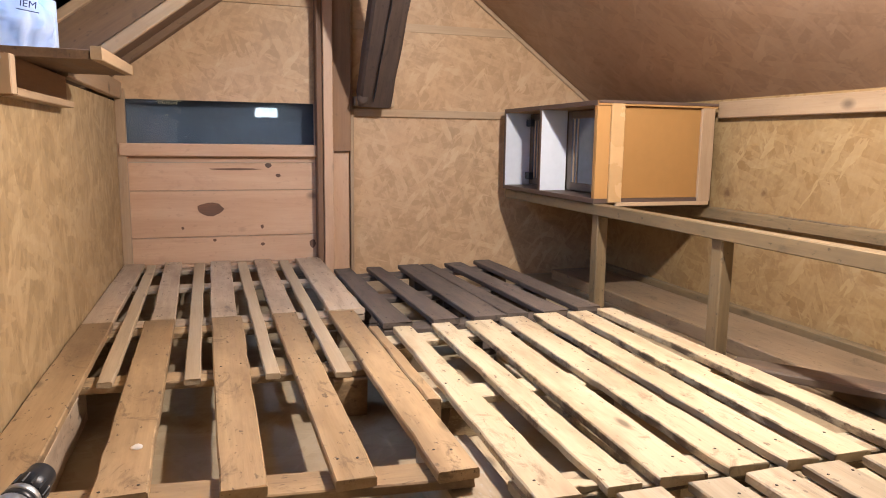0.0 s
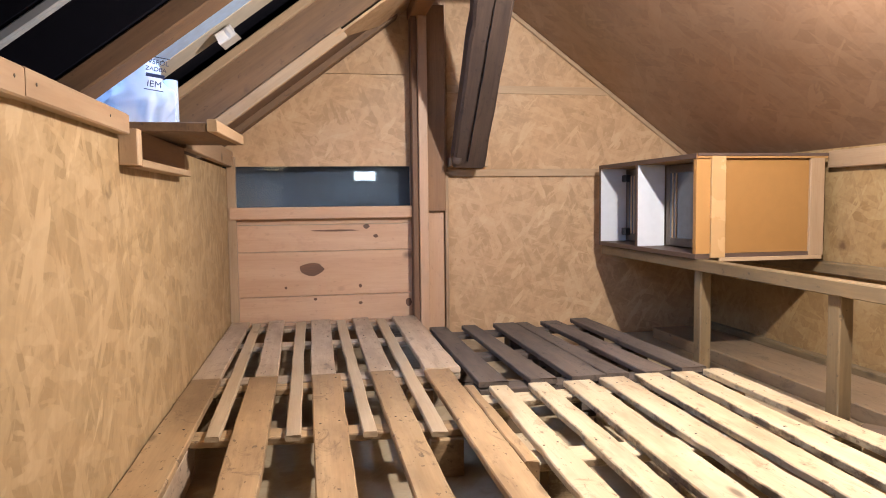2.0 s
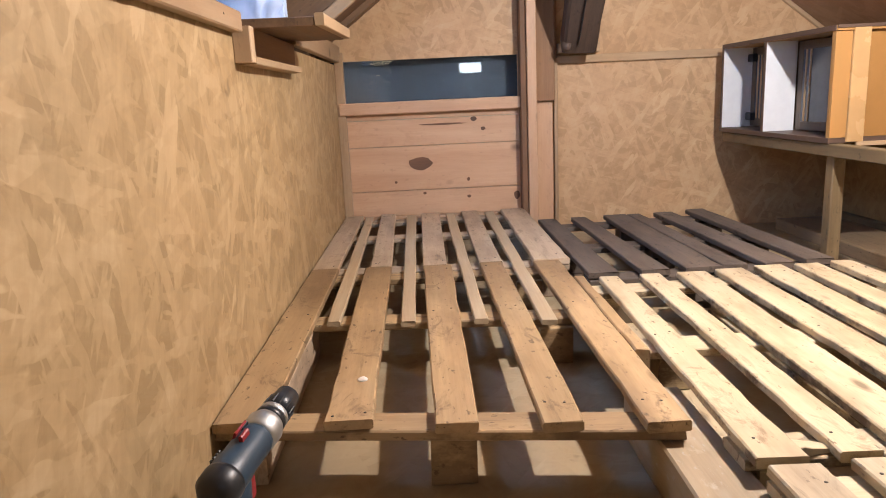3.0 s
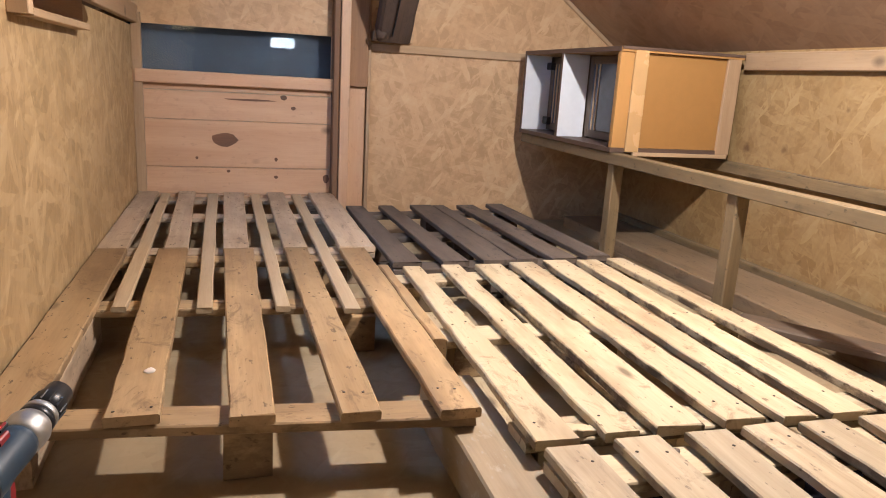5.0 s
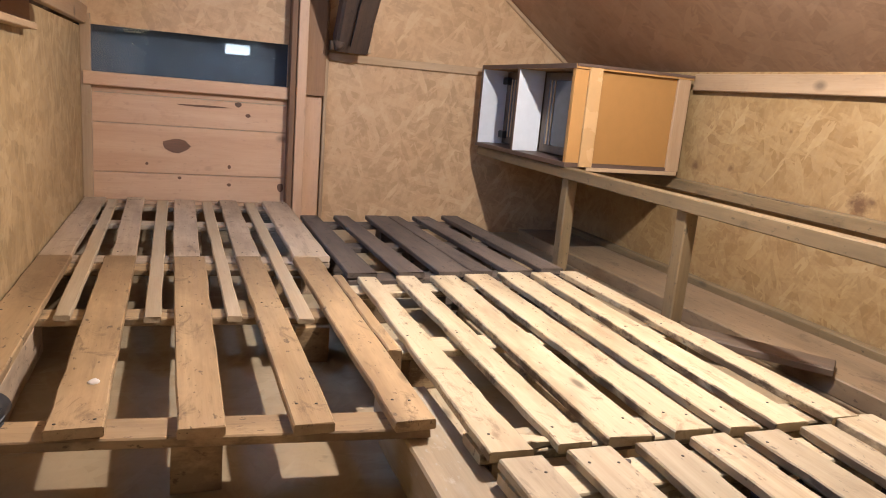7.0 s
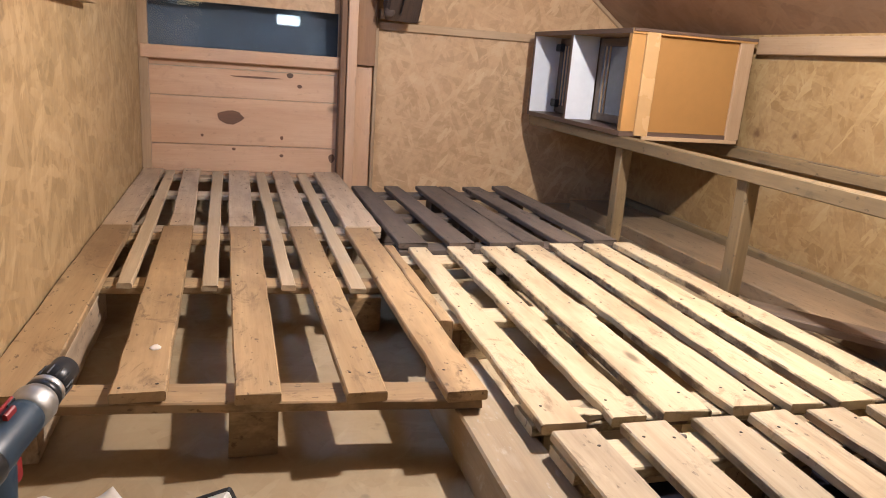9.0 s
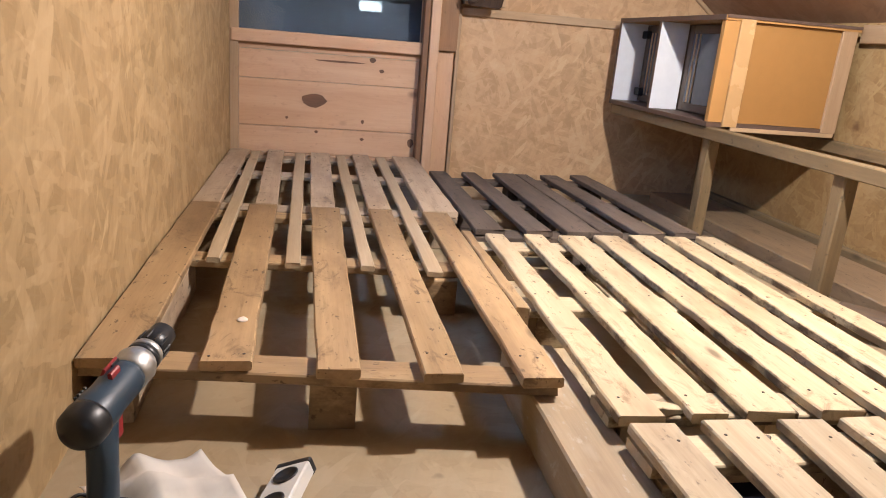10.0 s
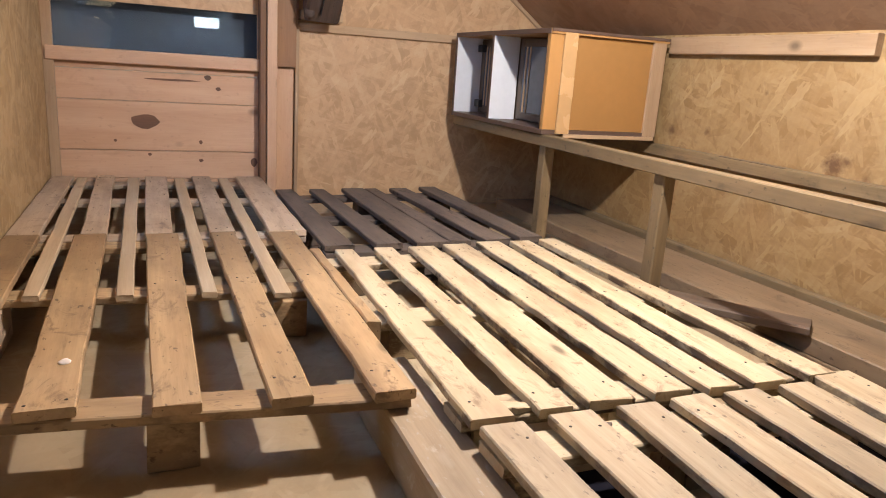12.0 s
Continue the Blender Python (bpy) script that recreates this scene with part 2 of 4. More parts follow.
# pale frame, the blue of the daylight on it put into its colour
FRAME_DAYLIT = plain("daylight_tinted_frame", (0.42, 0.58, 0.80), 0.45)
CREAM = plain("cream_insulation_board", (0.50, 0.45, 0.36), 0.8, scale=14)
PANE = glass("window_glass", rough=0.012)
OUTSIDE = plain("dim_outdoors", (0.030, 0.040, 0.054), 0.85, scale=5, grainy=0.4)
MELAMINE = plain("white_melamine", (0.66, 0.68, 0.70), 0.4, grainy=0.03)
STILE = plain("glossy_tan_stile", (0.45, 0.28, 0.13), 0.26, scale=9, grainy=0.08)
CAB_TAN = plain("tan_cabinet_board", (0.38, 0.20, 0.066), 0.5, scale=8, grainy=0.06)
HARDBOARD = plain("brown_hardboard", (0.30, 0.152, 0.045), 0.5, scale=25, grainy=0.05)
CAB_EDGE = plain("dark_cabinet_edge", (0.09, 0.055, 0.04), 0.5)
DOOR_WOOD = wood("greyish_door_wood", (0.17, 0.12, 0.085), (0.27, 0.20, 0.145), dirt=0.2, knots=0.1)
BLACK = plain("black_plastic", (0.012, 0.013, 0.016), 0.42)
NAVY = plain("dark_blue_plastic", (0.022, 0.043, 0.068), 0.45, grainy=0.2)
RED = plain("red_plastic", (0.26, 0.016, 0.018), 0.45)
STEEL = plain("brushed_steel", (0.46, 0.455, 0.44), 0.5, 1.0, scale=80)
PAPER = plain("wrinkled_paper", (0.55, 0.52, 0.47), 0.85, grainy=0.06, scale=12)
LEVEL_WHITE = plain("white_lacquer", (0.60, 0.585, 0.54), 0.35, grainy=0.08, scale=16)
BAG = plain("white_plastic_film", (0.66, 0.71, 0.77), 0.32, grainy=0.04, scale=10)
bag_tree = BAG.node_tree
film = bag_tree.nodes.new("ShaderNodeBsdfTranslucent")
film.inputs[0].default_value = (0.66, 0.76, 0.88, 1)
film_mix = bag_tree.nodes.new("ShaderNodeMixShader")
film_mix.inputs[0].default_value = 0.5
bag_tree.links.new(bag_tree.nodes["Principled BSDF"].outputs[0], film_mix.inputs[1])
bag_tree.links.new(film.outputs[0], film_mix.inputs[2])
bag_tree.links.new(film_mix.outputs[0], bag_tree.nodes["Material Output"].inputs[0])
INK = plain("dark_blue_ink", (0.02, 0.035, 0.10), 0.5)
FOAM = plain("chewing_gum_white", (0.64, 0.58, 0.52), 0.8)


# ---- building helpers ----
WORLD = {}


def thing(name, label, category, at=(0, 0, 0), group="", kind=""):
    ob = new(name)
    ob.empty_display_size = 0.1
    ob.matrix_basis = Matrix.Translation(at)
    WORLD[ob] = ob.matrix_basis.copy()
    return tagged(ob, label, category, group, kind)


def place(name, mesh, material, m=None, parent=None, label=""):
    if not mesh.materials:
        mesh.materials.append(material)
    ob = new(name, mesh)
    m = m or Matrix.Identity(4)
    WORLD[ob] = m.copy()
    if parent is not None:
        ob.parent = parent
        ob.matrix_basis = WORLD[parent].inverted() @ m
    else:
        ob.matrix_basis = m
    if label:
        ob["label"] = label
    return ob


def structure(name, mesh, material, m=None, label="", category=""):
    return tagged(place(name, mesh, material, m), label, category, "", "structure")


def mesh_of(bm, name="mesh", smooth=False):
    me = bpy.data.meshes.new(name)
    bmesh.ops.recalc_face_normals(bm, faces=bm.faces)
    bm.to_mesh(me)
    bm.free()
    if smooth:
        for p in me.polygons:
            p.use_smooth = True
    return me


def box(l, w, h, r=0.002, segs=1, wane=0.0, seed=0):
    """A board, length along x, centred, its long edges chamfered by r; with segs and wane its edges wander."""
    rnd = random.Random(seed)
    bm = bmesh.new()
    r = min(r, w * 0.3, h * 0.3)
    ring = [(-w / 2 + r, -h / 2), (w / 2 - r, -h / 2), (w / 2, -h / 2 + r), (w / 2, h / 2 - r), (w / 2 - r, h / 2), (-w / 2 + r, h / 2), (-w / 2, h / 2 - r), (-w / 2, -h / 2 + r)]
    rows = []
    for k in range(segs + 1):
        x = -l / 2 + l * k / segs
        dl, dr, dz = (rnd.uniform(-wane, wane) * 0.28 for _ in range(3))
        if wane and rnd.random() < 0.16:
            dl += rnd.uniform(0.3, 1.5) * wane
        if wane and rnd.random() < 0.16:
            dr -= rnd.uniform(0.3, 1.5) * wane
        rows.append([bm.verts.new((x + (rnd.uniform(-wane, wane) * 0.8 if k in (0, segs) else 0), y + (dl if y < 0 else dr), z + dz * 0.35)) for y, z in ring])
    for a, b in zip(rows, rows[1:]):
        for i in range(8):
            bm.faces.new((a[i], a[(i + 1) % 8], b[(i + 1) % 8], b[i]))
    bm.faces.new(rows[0][::-1])
    bm.faces.new(rows[-1])
    return mesh_of(bm, "board")


AXIS = {"x": Matrix.Identity(3), "y": Matrix(((0, -1, 0), (1, 0, 0), (0, 0, 1))), "z": Matrix(((0, 0, 1), (0, 1, 0), (-1, 0, 0)))}


def beam(name, material, lo, hi, along="y", parent=None, label="", r=0.002, segs=1, wane=0.0, seed=0, turn=(0, 0, 0)):
    """A straight timber filling the box lo..hi, grain along the axis named."""
    size, mid = [b - a for a, b in zip(lo, hi)], [(a + b) / 2 for a, b in zip(lo, hi)]
    dims = {"x": (size[0], size[1], size[2]), "y": (size[1], size[0], size[2]), "z": (size[2], size[1], size[0])}[along]
    m = Matrix.Translation(mid) @ Euler([radians(a) for a in turn]).to_matrix().to_4x4() @ AXIS[along].to_4x4()
    return place(name, box(*dims, r, segs, wane, seed), material, m, parent, label)


def strut(name, material, a, b, w, h, parent=None, label="", r=0.004, segs=1, wane=0.0, seed=0, up=(0, 0, 1), spin=0.0):
    """A timber from a to b."""
    a, b = Vector(a), Vector(b)
    x = (b - a).normalized()
    y = Vector(up).cross(x).normalized()
    z = x.cross(y)
    rot = Matrix((x, y, z)).transposed().to_4x4() @ Matrix.Rotation(spin, 4, "X")
    return place(name, box((b - a).length, w, h, r, segs, wane, seed), material, Matrix.Translation((a + b) / 2) @ rot, parent, label)


def clip(poly, nx, nz, c):
    """The part of a polygon with nx * x + nz * z <= c."""
    out = []
    for (x0, z0), (x1, z1) in zip(poly, poly[1:] + poly[:1]):
        d0, d1 = nx * x0 + nz * z0 - c, nx * x1 + nz * z1 - c
        if d0 <= 0:
            out.append((x0, z0))
        if d0 * d1 < 0:
            k = d0 / (d0 - d1)
            out.append((x0 + k * (x1 - x0), z0 + k * (z1 - z0)))
    return out


def prism(poly, depth):
    """A flat panel: the polygon in local xy, its face at z = 0, its thickness below."""
    bm = bmesh.new()
    top = [bm.verts.new((x, y, 0)) for x, y in poly]
    low = [bm.verts.new((x, y, -depth)) for x, y in poly]
    bm.faces.new(top)
    bm.faces.new(low[::-1])
    n = len(poly)
    for i in range(n):
        bm.faces.new((top[i], low[i], low[(i + 1) % n], top[(i + 1) % n]))
    return mesh_of(bm, "panel")


def rect(x0, x1, y0, y1):
    return [(x0, y0), (x1, y0), (x1, y1), (x0, y1)]


def turned(points, sides=20, axis="z"):
    """A turned solid from (radius, height) pairs."""
    bm = bmesh.new()
    rows = [[bm.verts.new((r * math.cos(2 * math.pi * k / sides), r * math.sin(2 * math.pi * k / sides), z)) for k in range(sides)] for r, z in points]
    for a, b in zip(rows, rows[1:]):
        for i in range(sides):
            bm.faces.new((a[i], a[(i + 1) % sides], b[(i + 1) % sides], b[i]))
    bm.faces.new(rows[0][::-1])
    bm.faces.new(rows[-1])
    return mesh_of(bm, "turned", True)


NAIL_MESH = turned([(0.0030, 0.0), (0.0028, 0.0006), (0.0012, 0.0009)], 8)

# ---- the room ----
FAR, WIDE, REAR, KNEE = 3.739, 2.43, -1.5, 0.90
WALL_FACE = Matrix(((1, 0, 0, 0), (0, 0, -1, FAR), (0, 1, 0, 0), (0, 0, 0, 1)))      # local x, y = world x, z, facing the room
REAR_FACE = Matrix(((-1, 0, 0, WIDE), (0, 0, 1, REAR), (0, 1, 0, 0), (0, 0, 0, 1)))
LEFT_FACE = Matrix(((0, 0, 1, 0), (1, 0, 0, 0), (0, 1, 0, 0), (0, 0, 0, 1)))          # local x, y = world y, z
RIGHT_FACE = Matrix(((0, 0, -1, WIDE), (-1, 0, 0, 0), (0, 1, 0, 0), (0, 0, 0, 1)))    # local x, y = -world y, z
LEFT_SLOPE = Matrix(((0.8, 0, -0.6, 0), (0, 1, 0, 0), (0.6, 0, 0.8, 1.026), (0, 0, 0, 1)))       # local x up the slope, y, height off the lining
RIGHT_SLOPE = Matrix(((-0.804, 0, 0.594, WIDE), (0, -1, 0, 0), (0.594, 0, 0.804, 0.903), (0, 0, 0, 1)))

structure("floor", prism(rect(-0.3, WIDE + 0.1, REAR - 0.1, FAR + 0.1), 0.03), OSB_FLOOR, None, "tan strand board floor, dusty and stained", "floor")
structure("wall_left", prism(rect(REAR, FAR, -0.02, 0.875), 0.02), OSB_WALL, LEFT_FACE, "low knee wall of golden strand board", "wall")
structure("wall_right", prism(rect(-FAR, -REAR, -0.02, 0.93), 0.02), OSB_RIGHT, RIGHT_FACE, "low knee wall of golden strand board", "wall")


def gable(poly):
    return clip(clip(poly, -0.75, 1, 1.30), 0.739, 1, 2.92)


structure("wall_far", prism(gable(rect(1.066, WIDE, -0.02, 0.848)), 0.02), OSB_GABLE, WALL_FACE, "lower strand board sheet of the gable wall", "wall")
structure("wall_far_upper", prism(gable(rect(1.066, WIDE, 0.851, 1.262)), 0.018), OSB_GABLE, WALL_FACE @ Matrix.Translation((0, 0, 0.004)), "middle strand board sheet of the gable wall", "wall")
structure("wall_far_top", prism(gable(rect(1.066, WIDE, 1.265, 2.3)), 0.02), OSB_GABLE, WALL_FACE, "top strand board sheet of the gable wall", "wall")
structure("wall_far_post_back", prism(gable(rect(0.878, 1.066, -0.02, 2.3)), 0.02), PINE_PINK, WALL_FACE @ Matrix.Translation((0, 0, -0.004)), "board behind the gable post", "wall")
structure("wall_far_left", prism(gable(rect(-0.1, 0.878, 0.888, 1.334)), 0.02), OSB_GABLE, WALL_FACE, "strand board sheet over the gable window", "wall")
structure("wall_far_left_top", prism(gable(rect(-0.1, 0.878, 1.337, 2.3)), 0.018), OSB_GABLE, WALL_FACE @ Matrix.Translation((0, 0, -0.002)), "top strand board sheet over the gable window", "wall")
# rear gable with a small opening; unseen, kept dark to cut bounced light
for nm, p in (("wall_rear", rect(-0.1, WIDE + 0.1, -0.02, 0.97)), ("wall_rear_top", rect(-0.1, WIDE + 0.1, 1.09, 2.3)),
              ("wall_rear_side", rect(-0.1, WIDE - 1.14, 0.97, 1.09)), ("wall_rear_side_far", rect(WIDE - 0.86, WIDE + 0.1, 0.97, 1.09))):
    structure(nm, prism(clip(clip(p, 0.75, 1, 1.10 + 0.75 * WIDE), -0.739, 1, 2.72 - 0.739 * WIDE), 0.02), REAR_DARK, REAR_FACE, "unseen rear gable boarding, dark to cut bounced light", "wall")

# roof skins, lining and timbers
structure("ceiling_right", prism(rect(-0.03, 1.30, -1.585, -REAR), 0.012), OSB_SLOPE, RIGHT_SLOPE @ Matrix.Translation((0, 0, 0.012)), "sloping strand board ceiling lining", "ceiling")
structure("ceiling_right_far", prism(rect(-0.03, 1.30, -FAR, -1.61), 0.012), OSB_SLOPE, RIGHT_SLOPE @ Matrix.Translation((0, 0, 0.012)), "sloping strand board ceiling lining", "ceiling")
structure("ceiling_left", prism([(0.69, 1.98), (1.13, 1.98), (1.13, 2.84), (0.995, 2.754), (0.69, 2.445)], 0.012), OSB_GABLE, LEFT_SLOPE, "roughly cut strand board lining under the rafters", "ceiling")
structure("ceiling_left_far", prism([(0.62, 3.178), (1.13, 3.178), (1.13, FAR), (0.95, FAR), (0.63, 3.24)], 0.010), OSB_GABLE, LEFT_SLOPE @ Matrix.Translation((0, 0, -0.012)), "ragged strand board offcut under the last rafter", "ceiling")
structure("roof_left_low", prism(rect(-0.62, 2.0, REAR, 1.98), 0.02), MEMBRANE, LEFT_SLOPE @ Matrix.Translation((0, 0, 0.24)), "dark roof underlay", "roof")
structure("roof_left_high", prism(rect(0.50, 1.75, 1.98, FAR), 0.02), MEMBRANE, LEFT_SLOPE @ Matrix.Translation((0, 0, 0.24)), "dark roof underlay", "roof")
structure("roof_left_far", prism(rect(-0.62, 0.50, 2.82, FAR), 0.02), MEMBRANE, LEFT_SLOPE @ Matrix.Translation((0, 0, 0.24)), "dark roof underlay", "roof")
structure("roof_left_eaves", prism(rect(-0.62, -0.14, 1.98, 2.82), 0.02), MEMBRANE, LEFT_SLOPE @ Matrix.Translation((0, 0, 0.24)), "dark roof underlay", "roof")
structure("roof_right", prism(rect(-0.3, 1.85, -FAR, -REAR), 0.02), GREY_FELT, RIGHT_SLOPE @ Matrix.Translation((0, 0, 0.20)), "grey roofing felt over the ridge gap", "roof")


def slope_timber(name, material, s0, s1, y0, y1, h0, h1, parent=None, label="", side=LEFT_SLOPE, along="x", segs=6, wane=0.003, seed=1):
    l, w, h = s1 - s0, y1 - y0, h1 - h0
    m = side @ Matrix.Translation(((s0 + s1) / 2, (y0 + y1) / 2, (h0 + h1) / 2))
    if along == "y":
        m = m @ AXIS["y"].to_4x4()
        l, w = w, l
    return place(name, box(l, w, h, 0.004, segs, wane, seed), material, m, parent, label)


def rafter(y0, y1, material, label, seed, low=0.0, high=0.17):
    return tagged(slope_timber("rafter", material, -0.55, 1.75, y0, y1, low, high, seed=seed), label, "rafter", "rafters of the roof", "structure")


rafter(1.87, 1.97, RAFTER, "rough brown rafter above the knee wall", 3, -0.022, 0.028)
# Black strip added so the rafter's dimly lit upper face stays dark
tagged(slope_timber("roof_foil", MEMBRANE, -0.55, 1.75, 1.873, 1.965, 0.030, 0.22, wane=0), "black strip added above the rafter for its dim upper face", "foil", "", "structure")
tagged(slope_timber("rafter", RAFTER, -0.55, 1.0, 3.655, 3.735, -0.034, 0.17, seed=4), "brown rafter against the gable", "rafter", "rafters of the roof", "structure")
structure("rafter_boarding", prism(rect(-0.3, 0.94, 3.272, 3.654), 0.015), RAFTER, LEFT_SLOPE @ Matrix.Translation((0, 0, 0.012)), "brown boarding between the last rafters", "boarding")
rb = rafter(3.20, 3.27, RAFTER, "brown rafter edged with pale battens, blue with daylight", 6)
slope_timber("edge_batten", BATTEN, -0.2, 0.82, 3.17, 3.20, 0.14, 0.175, rb, "pale batten", seed=7)
slope_timber("edge_batten", BATTEN, -0.06, 0.66, 3.180, 3.205, -0.046, 0.003, rb, "pale batten", seed=8)
tagged(slope_timber("lining_batten", RAFTER, 0.635, 0.688, 1.98, 2.445, 0.0, 0.075, along="y", seed=15), "brown board at the edge of the lining", "board", "", "structure")
tagged(beam("trimmer_upright", BATTEN, (0.405, 2.575, 1.43), (0.458, 2.605, 1.66), "z", r=0.003), "short pale upright above the roof window", "stub", "", "structure")
tagged(slope_timber("roof_batten", FELT_STRIP, -0.3, 0.9, 1.785, 1.812, 0.112, 0.134, seed=11), "thin grey batten under the underlay", "batten", "", "structure")
tagged(slope_timber("batten_foil", MEMBRANE, -0.3, 0.9, 1.787, 1.810, 0.136, 0.220, wane=0), "black strip between batten and underlay", "foil", "", "structure")
tagged(slope_timber("insulation_strip", CREAM, -0.45, 0.56, 2.76, 2.92, 0.168, 0.19, seed=12), "cream insulation strip beside the roof window", "insulation", "", "structure")

# roof window
rw = thing("window_1", "pale roof window letting in blue daylight", "window", (0.1, 2.4, 1.3), kind="structure")
for nm, s0, s1, y0, y1 in (("window_frame", -0.14, 0.5, 2.63, 2.82), ("window_frame", -0.14, 0.5, 1.98, 2.04), ("window_frame", -0.14, -0.08, 2.04, 2.63), ("window_frame", 0.44, 0.5, 2.04, 2.63)):
    slope_timber(nm, FRAME_DAYLIT, s0, s1, y0, y1, 0.17, 0.26, rw, seed=13, wane=0, segs=1)
pane = slope_timber("pane", PANE, -0.08, 0.44, 2.04, 2.63, 0.225, 0.231, rw, "clear glass", wane=0, segs=1)
pane.visible_shadow = False
tape = slope_timber("paper_scrap", PAPER, 0.225, 0.295, 2.80, 2.90, 0.12, 0.16, seed=14, wane=0.008)
tagged(tape, "crumpled paper scrap tucked beside the roof window frame", "paper")

# ridge
tagged(beam("purlin", ORANGE, (0.874, REAR, 1.60), (0.956, FAR, 1.735), "y", r=0.005, segs=14, wane=0.002), "orange-brown purlin carrying the rafters", "purlin", "", "structure")
tagged(beam("ridge_board", PINE, (1.30, REAR, 1.665), (1.375, FAR, 1.74), "y", r=0.004, segs=8, wane=0.002), "pale board along the ridge gap", "board", "", "structure")
tagged(slope_timber("ceiling_joint_strip", ORANGE, 0.0, 1.30, -1.611, -1.584, -0.004, 0.012, None, side=RIGHT_SLOPE, wane=0.001), "brown strip over the ceiling joint", "strip", "", "structure")

# gable trims
tagged(beam("corner_batten", PINE, (0.0, 3.700, 0.0), (0.040, FAR, 0.93), "z"), "pale upright batten in the corner", "batten", "", "structure")
post = tagged(beam("gable_post", DARK_ORANGE, (0.880, 3.655, 0.0), (0.908, FAR - 0.001, 1.60), "z", r=0.003, segs=6, wane=0.001), "narrow brown upright of the gable post", "post", "", "structure")
tagged(beam("gable_post_pale", PINE_PINK, (0.910, 3.640, 0.0), (0.955, FAR - 0.001, 1.60), "z", r=0.003, segs=6, wane=0.001), "pale upright of the gable post", "post", "", "structure")
tagged(beam("post_cover_board", ORANGE, (0.957, 3.672, 0.664), (1.046, FAR - 0.001, 1.66), "z", r=0.003), "orange-brown board beside the post", "board", "", "structure")
tagged(beam("post_foot_board", PINE_PINK, (0.957, 3.700, 0.0), (1.040, FAR - 0.001, 0.660), "z", r=0.003), "pinkish board at the foot of the post", "board", "", "structure")
tagged(beam("edge_strip", PINE, (1.048, 3.705, 0.0), (1.066, FAR - 0.001, 0.86), "z", r=0.003), "thin pale strip at the sheet edge", "trim", "", "structure")
tagged(beam("sheet_batten", BATTEN, (1.067, 3.722, 0.834), (2.2, FAR - 0.001, 0.872), "x", r=0.002), "flat pale batten over the sheet joint", "batten", "", "structure")
tagged(beam("sheet_batten_high", BATTEN, (1.067, 3.729, 1.250), (1.93, FAR - 0.001, 1.290), "x", r=0.002), "flat pale batten high on the gable", "batten", "", "structure")
slope_timber("verge_strip", BATTEN, 0.0, 1.32, -FAR, -FAR + 0.018, -0.022, -0.001, None, side=RIGHT_SLOPE)["kind"] = "structure"
bpy.data.objects["verge_strip"]["label"] = "thin pale strip along the ceiling edge"
bpy.data.objects["verge_strip"]["category"] = "trim"

# gable window and planks below it
gw = thing("window_2", "low dark window strip in the gable", "window", (0.46, FAR, 0.70), kind="structure")
pane2 = place("pane", prism(rect(0.036, 0.885, 0.688, 0.894), 0.005), PANE, WALL_FACE @ Matrix.Translation((0, 0, -0.006)), gw, "dark reflecting glass")
pane2.visible_shadow = False
place("outside_board", prism(rect(-0.1, 0.95, 0.62, 0.95), 0.01), OUTSIDE, WALL_FACE @ Matrix.Translation((0, 0, -0.10)), gw, "dim outdoors behind the glass")
tagged(beam("window_sill_board", PINE_PINK, (0.012, 3.690, 0.634), (0.908, FAR - 0.001, 0.692), "x", r=0.004, segs=6, wane=0.0015), "pinkish planed rail under the window", "sill", "", "structure")
pl = thing("plank_wall", "pinkish pine planks below the gable window", "wall", (0.46, FAR, 0.0), kind="structure")
for k, (z0, z1) in enumerate(((0.0, 0.128), (0.130, 0.255), (0.257, 0.474), (0.476, 0.604), (0.606, 0.640))):
    beam("plank", PINE_PINK, (0.038, FAR - 0.014 - 0.0015 * (k % 2), z0), (0.879, FAR + 0.004, z1), "x", pl, r=0.003)


def knot(x, z, rx, rz, label):
    bm = bmesh.new()
    vs = [bm.verts.new((rx * math.cos(a) * random.Random(k).uniform(0.85, 1.1), rz * math.sin(a) * random.Random(k + 9).uniform(0.85, 1.1), 0)) for k, a in ((k, 2 * math.pi * k / 14) for k in range(14))]
    bm.faces.new(vs)
    place("knot", mesh_of(bm), KNOT, WALL_FACE @ Matrix.Translation((x, z, 0.0165)), pl, label)


KNOT = wood("dark_knot_wood", (0.16, 0.07, 0.035), (0.30, 0.14, 0.07), dirt=0.3, knots=0.0)
for q in ((0.385, 0.388, 0.060, 0.033, "large brown knot"), (0.655, 0.593, 0.016, 0.012, ""), (0.70, 0.545, 0.012, 0.009, ""), (0.26, 0.30, 0.007, 0.007, ""), (0.62, 0.30, 0.008, 0.010, ""),
          (0.62, 0.215, 0.010, 0.008, ""), (0.40, 0.24, 0.009, 0.007, ""), (0.86, 0.21, 0.016, 0.022, ""), (0.50, 0.575, 0.12, 0.005, "long brown streak")):
    knot(*q)

# knee wall rails, ledge and brackets
tagged(beam("wall_rail", PINE, (0.0, REAR, 0.862), (0.026, 1.335, 0.907), "y", r=0.003, segs=10, wane=0.001), "pale rail along the top of the knee wall", "rail", "", "structure")
rail2 = tagged(beam("wall_rail_middle", PINE, (0.0, 1.338, 0.864), (0.026, 1.88, 0.908), "y", r=0.003, segs=10, wane=0.001), "pale rail along the top of the knee wall", "rail", "", "structure")
for y in (1.30, 1.375, 1.74):
    place("screw", NAIL_MESH, NAIL, pose(0.0262, y, 0.888, 0, 90, 0), rail2)
tagged(beam("wall_rail_far", PINE, (0.0, 2.54, 0.885), (0.028, FAR, 0.960), "y", r=0.003, segs=6, wane=0.001), "pale rail under the far rafters", "rail", "", "structure")
